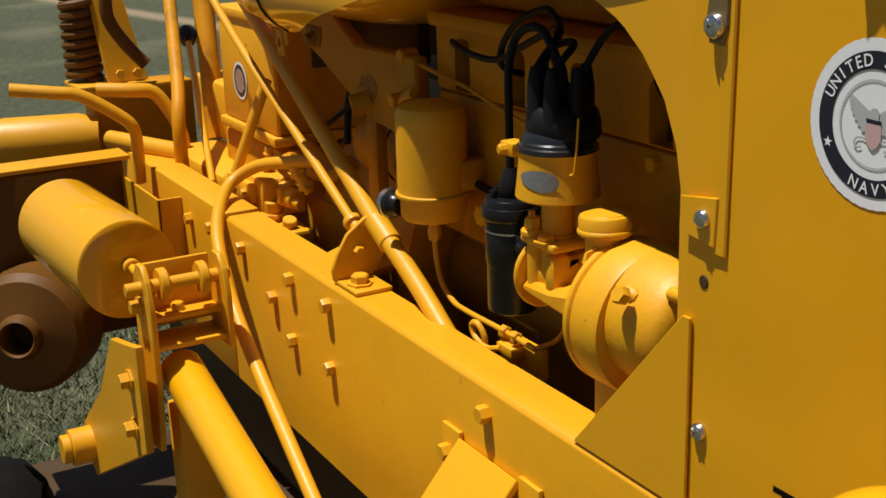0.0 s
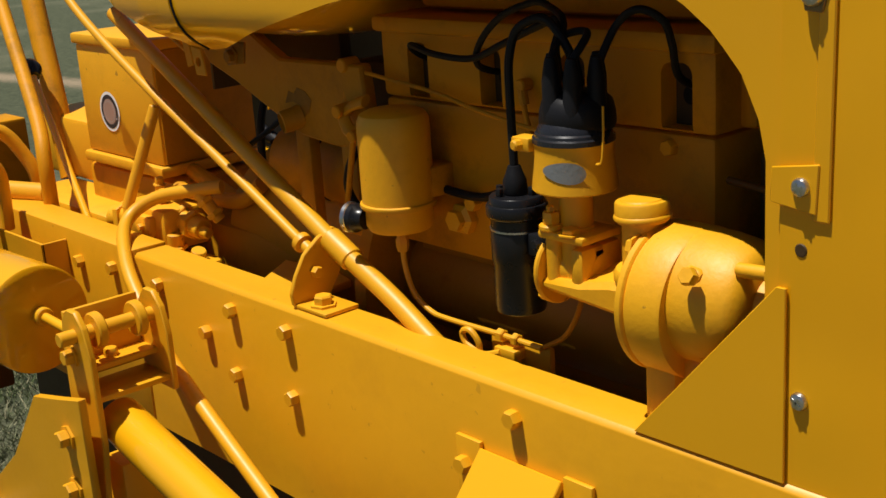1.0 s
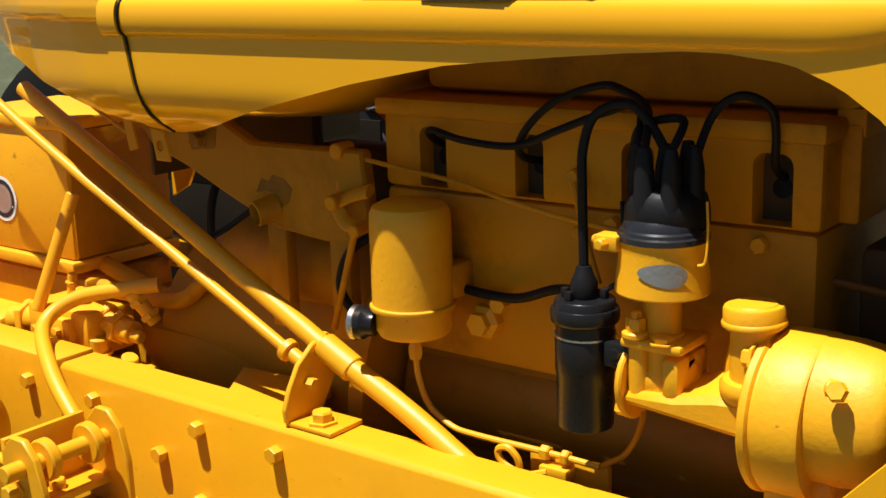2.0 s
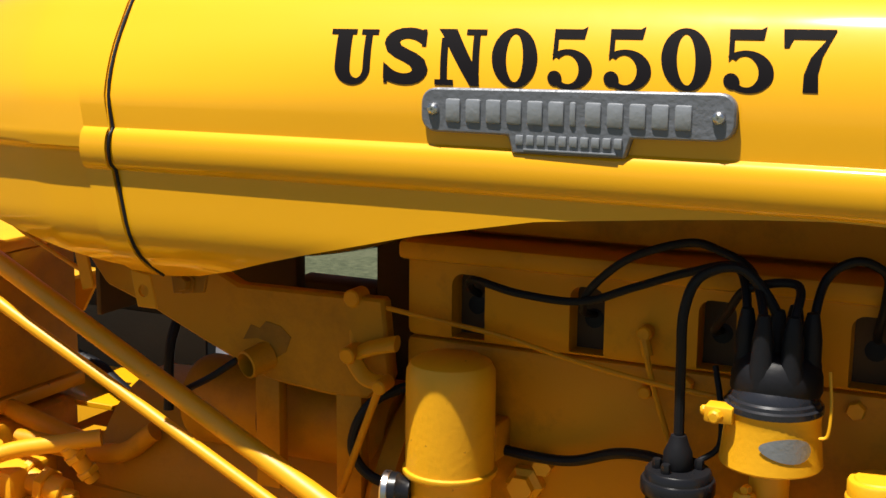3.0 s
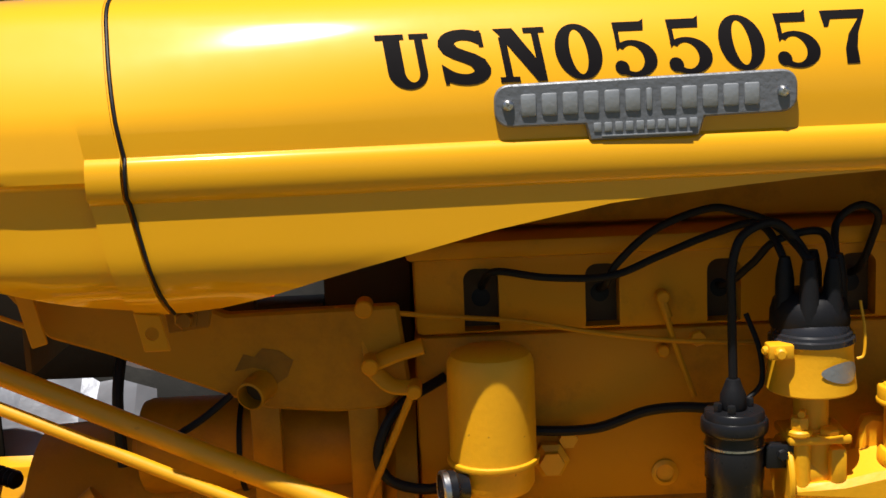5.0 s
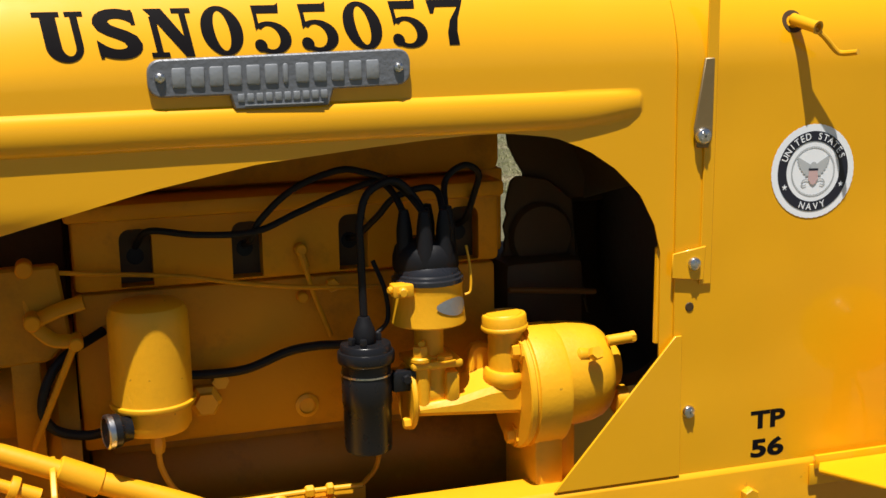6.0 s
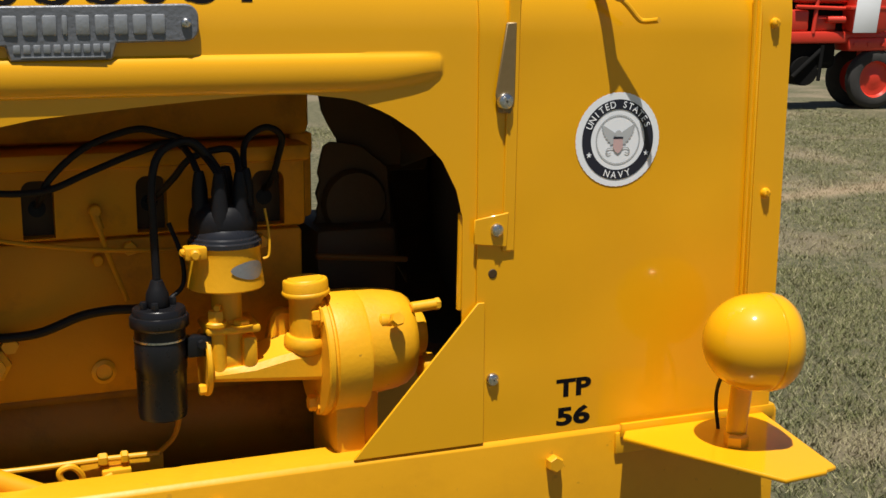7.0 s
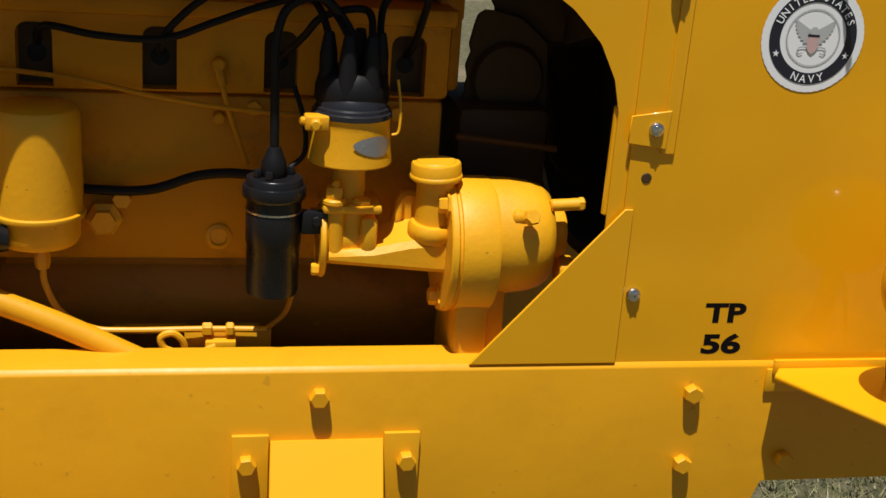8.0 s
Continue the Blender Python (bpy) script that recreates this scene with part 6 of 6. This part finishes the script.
def blades(count, zone, tall):
    rng = np.random.default_rng(5)
    x0, x1, y0, y1 = zone
    tufts = count // 22
    cx, cy, cs = rng.uniform(x0, x1, tufts), rng.uniform(y0, y1, tufts), rng.uniform(0.3, 1.0, tufts)
    own = rng.integers(0, tufts, count)
    spread = np.where(rng.random(count) < 0.3, 0.2, 0.03)
    px, py = cx[own] + rng.normal(0, 1, count) * spread, cy[own] + rng.normal(0, 1, count) * spread
    a, h = rng.uniform(0, 2 * np.pi, count), rng.uniform(0.4, 1.0, count) * tall * cs[own]
    lean, w = rng.uniform(0.3, 1.4, count), rng.uniform(0.0016, 0.0036, count)
    b = a + rng.uniform(-1.5, 1.5, count)
    dx, dy = np.cos(a), np.sin(a)
    v = np.empty((count, 3, 3))
    v[:, 0] = np.stack([px - dy * w, py + dx * w, np.zeros(count)], 1)
    v[:, 1] = np.stack([px + dy * w, py - dx * w, np.zeros(count)], 1)
    v[:, 2] = np.stack([px + np.cos(b) * h * lean, py + np.sin(b) * h * lean, h], 1)
    return v.reshape(-1, 3)


def grass(zones):
    v = np.concatenate([blades(*z) for z in zones])
    me = bpy.data.meshes.new("grass")
    me.from_pydata(v, [], np.arange(len(v)).reshape(-1, 3))
    me.materials.append(BLADE)
    return tagged(new("grass", me), "short mown grass, partly dry", "grass", kind="stuff")


grass([(70000, (-4.5, -1.9, -1.2, 1.6), 0.05), (90000, (0.6, 3.5, 0.9, 4.0), 0.04), (170000, (2.4, 9.0, 3.0, 11.0), 0.04), (30000, (-3.0, 1.0, 1.0, 4.0), 0.05)])


# ---- red tractor far behind ----
def red_tractor(at, turn, size=1.0):
    t = thing("red_tractor", at, "red row-crop tractor with a narrow front axle, parked on grass", "tractor")
    m = Matrix.Translation(at) @ Matrix.Rotation(turn, 4, "Z") @ Matrix.Scale(size, 4)

    def put(name, b, mat, parent=None, label=""):
        b.transform(m)
        return part(name, b, mat, parent or t, label)

    for y in (-0.19, 0.19):
        b = bmesh.new()
        lathe(b, (0, y - 0.07, 0.31), (0, 1, 0), [(0.19, 0.01), (0.25, 0.0), (0.295, 0.02), (0.31, 0.05), (0.31, 0.09), (0.295, 0.12), (0.25, 0.14), (0.19, 0.13), (0.19, 0.01)], 40)
        tyre_ = put("tyre", b, SUNTYRE)
        b = bmesh.new()
        lathe(b, (0, y - 0.05, 0.31), (0, 1, 0), [(0, 0.03), (0.06, 0.03), (0.10, 0.045), (0.17, 0.04), (0.195, 0.0), (0.195, 0.1), (0.17, 0.06), (0.10, 0.055), (0, 0.07)], 32)
        put("rim", b, REDPAINT, tyre_)
    b = bmesh.new()
    box(b, (-0.06, -0.06, 0.31), (0.06, 0.06, 0.75), 0.02)
    rod(b, (0, -0.2, 0.31), (0, 0.2, 0.31), 0.03)
    put("front_pedestal", b, REDPAINT)
    b = bmesh.new()
    box(b, (-0.35, -0.26, 0.60), (0.30, 0.26, 0.74), 0.03)
    box(b, (-1.2, -0.22, 0.68), (1.0, 0.22, 0.80), 0.02)
    put("front_bolster", b, REDPAINT)
    b = bmesh.new()
    box(b, (-0.95, -0.23, 1.08), (1.7, 0.23, 1.50), 0.08)
    put("hood", b, REDPAINT)
    b = bmesh.new()
    box(b, (-0.36, -0.325, 0.79), (0.06, 0.325, 1.46), 0.05)
    box(b, (-0.40, -0.335, 1.02), (0.08, 0.335, 1.06), 0.01)
    put("radiator_housing", b, REDPAINT)
    # black core paints the shade behind the castings
    b = bmesh.new()
    box(b, (-0.98, -0.12, 0.78), (1.5, 0.12, 1.09), 0.01)
    put("shade_core", b, TYRE, label="black core for the shade between the engine castings")
    b = bmesh.new()
    box(b, (-0.98, -0.20, 0.80), (-0.78, 0.20, 1.02), 0.03)
    box(b, (-0.70, -0.17, 0.80), (-0.45, 0.17, 0.96), 0.03)
    rod(b, (-0.74, -0.21, 0.78), (-0.70, -0.20, 1.12), 0.022)
    rod(b, (-0.95, -0.22, 1.05), (-0.36, -0.22, 1.03), 0.020)
    rod(b, (-0.58, -0.20, 0.92), (-0.40, -0.24, 0.92), 0.035)
    put("engine_castings", b, REDPAINT)
    b = bmesh.new()
    for x in (-0.28, -0.12, 0.04, 0.20):
        rod(b, (x, -0.25, 0.67), (x, -0.275, 0.67), 0.022, seg=6)
    put("bolster_bolts", b, REDPAINT)
    b = bmesh.new()
    box(b, (-1.15, -0.16, 0.42), (-0.42, 0.20, 0.70), 0.06)
    rod(b, (-0.80, -0.20, 0.40), (-0.80, 0.20, 0.40), 0.15)
    rod(b, (-0.95, -0.22, 0.34), (-0.62, -0.20, 0.62), 0.025)
    rod(b, (-0.66, -0.23, 0.30), (-0.62, -0.22, 0.66), 0.020)
    put("mounted_implement", b, TYRE, label="dark machinery hung under the frame")
    b = bmesh.new()
    box(b, (0.5, -0.22, 0.55), (2.6, 0.22, 0.85), 0.05)
    put("chassis", b, DARKBROWN)
    for y in (-0.75, 0.75):
        b = bmesh.new()
        lathe(b, (2.5, y - 0.16, 0.72), (0, 1, 0), [(0.42, 0.02), (0.60, 0), (0.70, 0.04), (0.72, 0.16), (0.70, 0.28), (0.60, 0.32), (0.42, 0.30), (0.42, 0.02)], 48)
        big = put("rear_tyre", b, SUNTYRE)
        b = bmesh.new()
        lathe(b, (2.5, y - 0.1, 0.72), (0, 1, 0), [(0, 0.05), (0.2, 0.05), (0.38, 0.1), (0.44, 0.0), (0.44, 0.2), (0.38, 0.13), (0, 0.1)], 36)
        put("rear_rim", b, REDPAINT, big)
    b = bmesh.new()
    box(b, (-0.37, -0.350, 0.79), (-0.10, -0.338, 1.24), 0.004)
    for v in b.verts:
        v.co.x += 0.10 * (v.co.z - 0.79)
    put("paper_sign", b, WHITE, label="white paper notice")
    return t


red_tractor((9.68, 11.15, 0.0), radians(-7), 1.14)
red_tractor((-4.08, 4.05, 0.0), 0.0)


# ---- trees at the edge of the field ----
LEAF = material("dark_tree_leaves", (0.030, 0.050, 0.020), 0.6, vary=0.5, grain=3.0, bump=0.0, spec=0.3)
BARK = material("grey_brown_bark", (0.09, 0.07, 0.05), 0.9, vary=0.3, grain=20, bump=0.5, spec=0.1)


def field_tree(seed, at, tall):
    """A broad tree with low boughs: tapered trunk, limbs and a crown of many leaves in clumps."""
    rng = np.random.default_rng(seed)
    t = thing("tree", at, "dark leafy tree with low boughs at the field's edge", "tree", "trees at the field's edge")
    at = vec(at)
    b = bmesh.new()
    sweep(b, [at, at + Vector((0.05, 0.03, tall * 0.3)), at + Vector((-0.05, 0.1, tall * 0.75))], 0.26, 10, 4, ends=0.06)
    tips = []
    for k in range(9):
        a, z = k * 2.4 + rng.uniform(-0.4, 0.4), tall * (0.14 + 0.06 * k)
        reach = tall * (0.42 - 0.03 * k)
        tip = at + Vector((reach * math.cos(a), reach * math.sin(a), z + tall * rng.uniform(-0.02, 0.14)))
        sweep(b, [at + Vector((0, 0.02, z)), (at + Vector((0, 0, z))).lerp(tip, 0.5) + Vector((0, 0, 0.15)), tip], 0.09, 6, 3, ends=0.02)
        tips.append(tip)
    part("trunk", b, BARK, t)
    count = 9000
    heart = np.array([list(p) for p in tips] + [list(at + Vector((0, 0, tall * 0.8)))])
    clump = heart[rng.integers(0, len(heart), 130)] + rng.normal(0, 1, (130, 3)) * np.array([0.75, 0.75, 0.6])
    clump[:, 2] = np.maximum(clump[:, 2], 0.5)
    p = clump[rng.integers(0, 130, count)] + rng.normal(0, 0.26, (count, 3))
    p[:, 2] = np.maximum(p[:, 2], 0.12)
    u, w = rng.normal(0, 1, (count, 3)), rng.normal(0, 1, (count, 3))
    u /= np.linalg.norm(u, axis=1)[:, None]
    w -= u * (u * w).sum(1)[:, None]
    w /= np.linalg.norm(w, axis=1)[:, None]
    long = rng.uniform(0.07, 0.14, count)[:, None]
    v = np.stack([p - u * long, p + w * long * 0.5, p + u * long, p - w * long * 0.5], 1).reshape(-1, 3)
    me = bpy.data.meshes.new("crown")
    me.from_pydata(v, [], np.arange(len(v)).reshape(-1, 4))
    me.materials.append(LEAF)
    settle(new("crown", me), t)
    return t


for k, (x, y, tall) in enumerate(((-21.0, 21.0, 6.5), (-17.5, 23.5, 7.2), (-14.2, 22.0, 6.2), (-11.5, 24.5, 7.0), (-8.2, 23.0, 6.4), (-24.0, 17.5, 6.8))):
    field_tree(k + 20, (x, y, 0.0), tall)
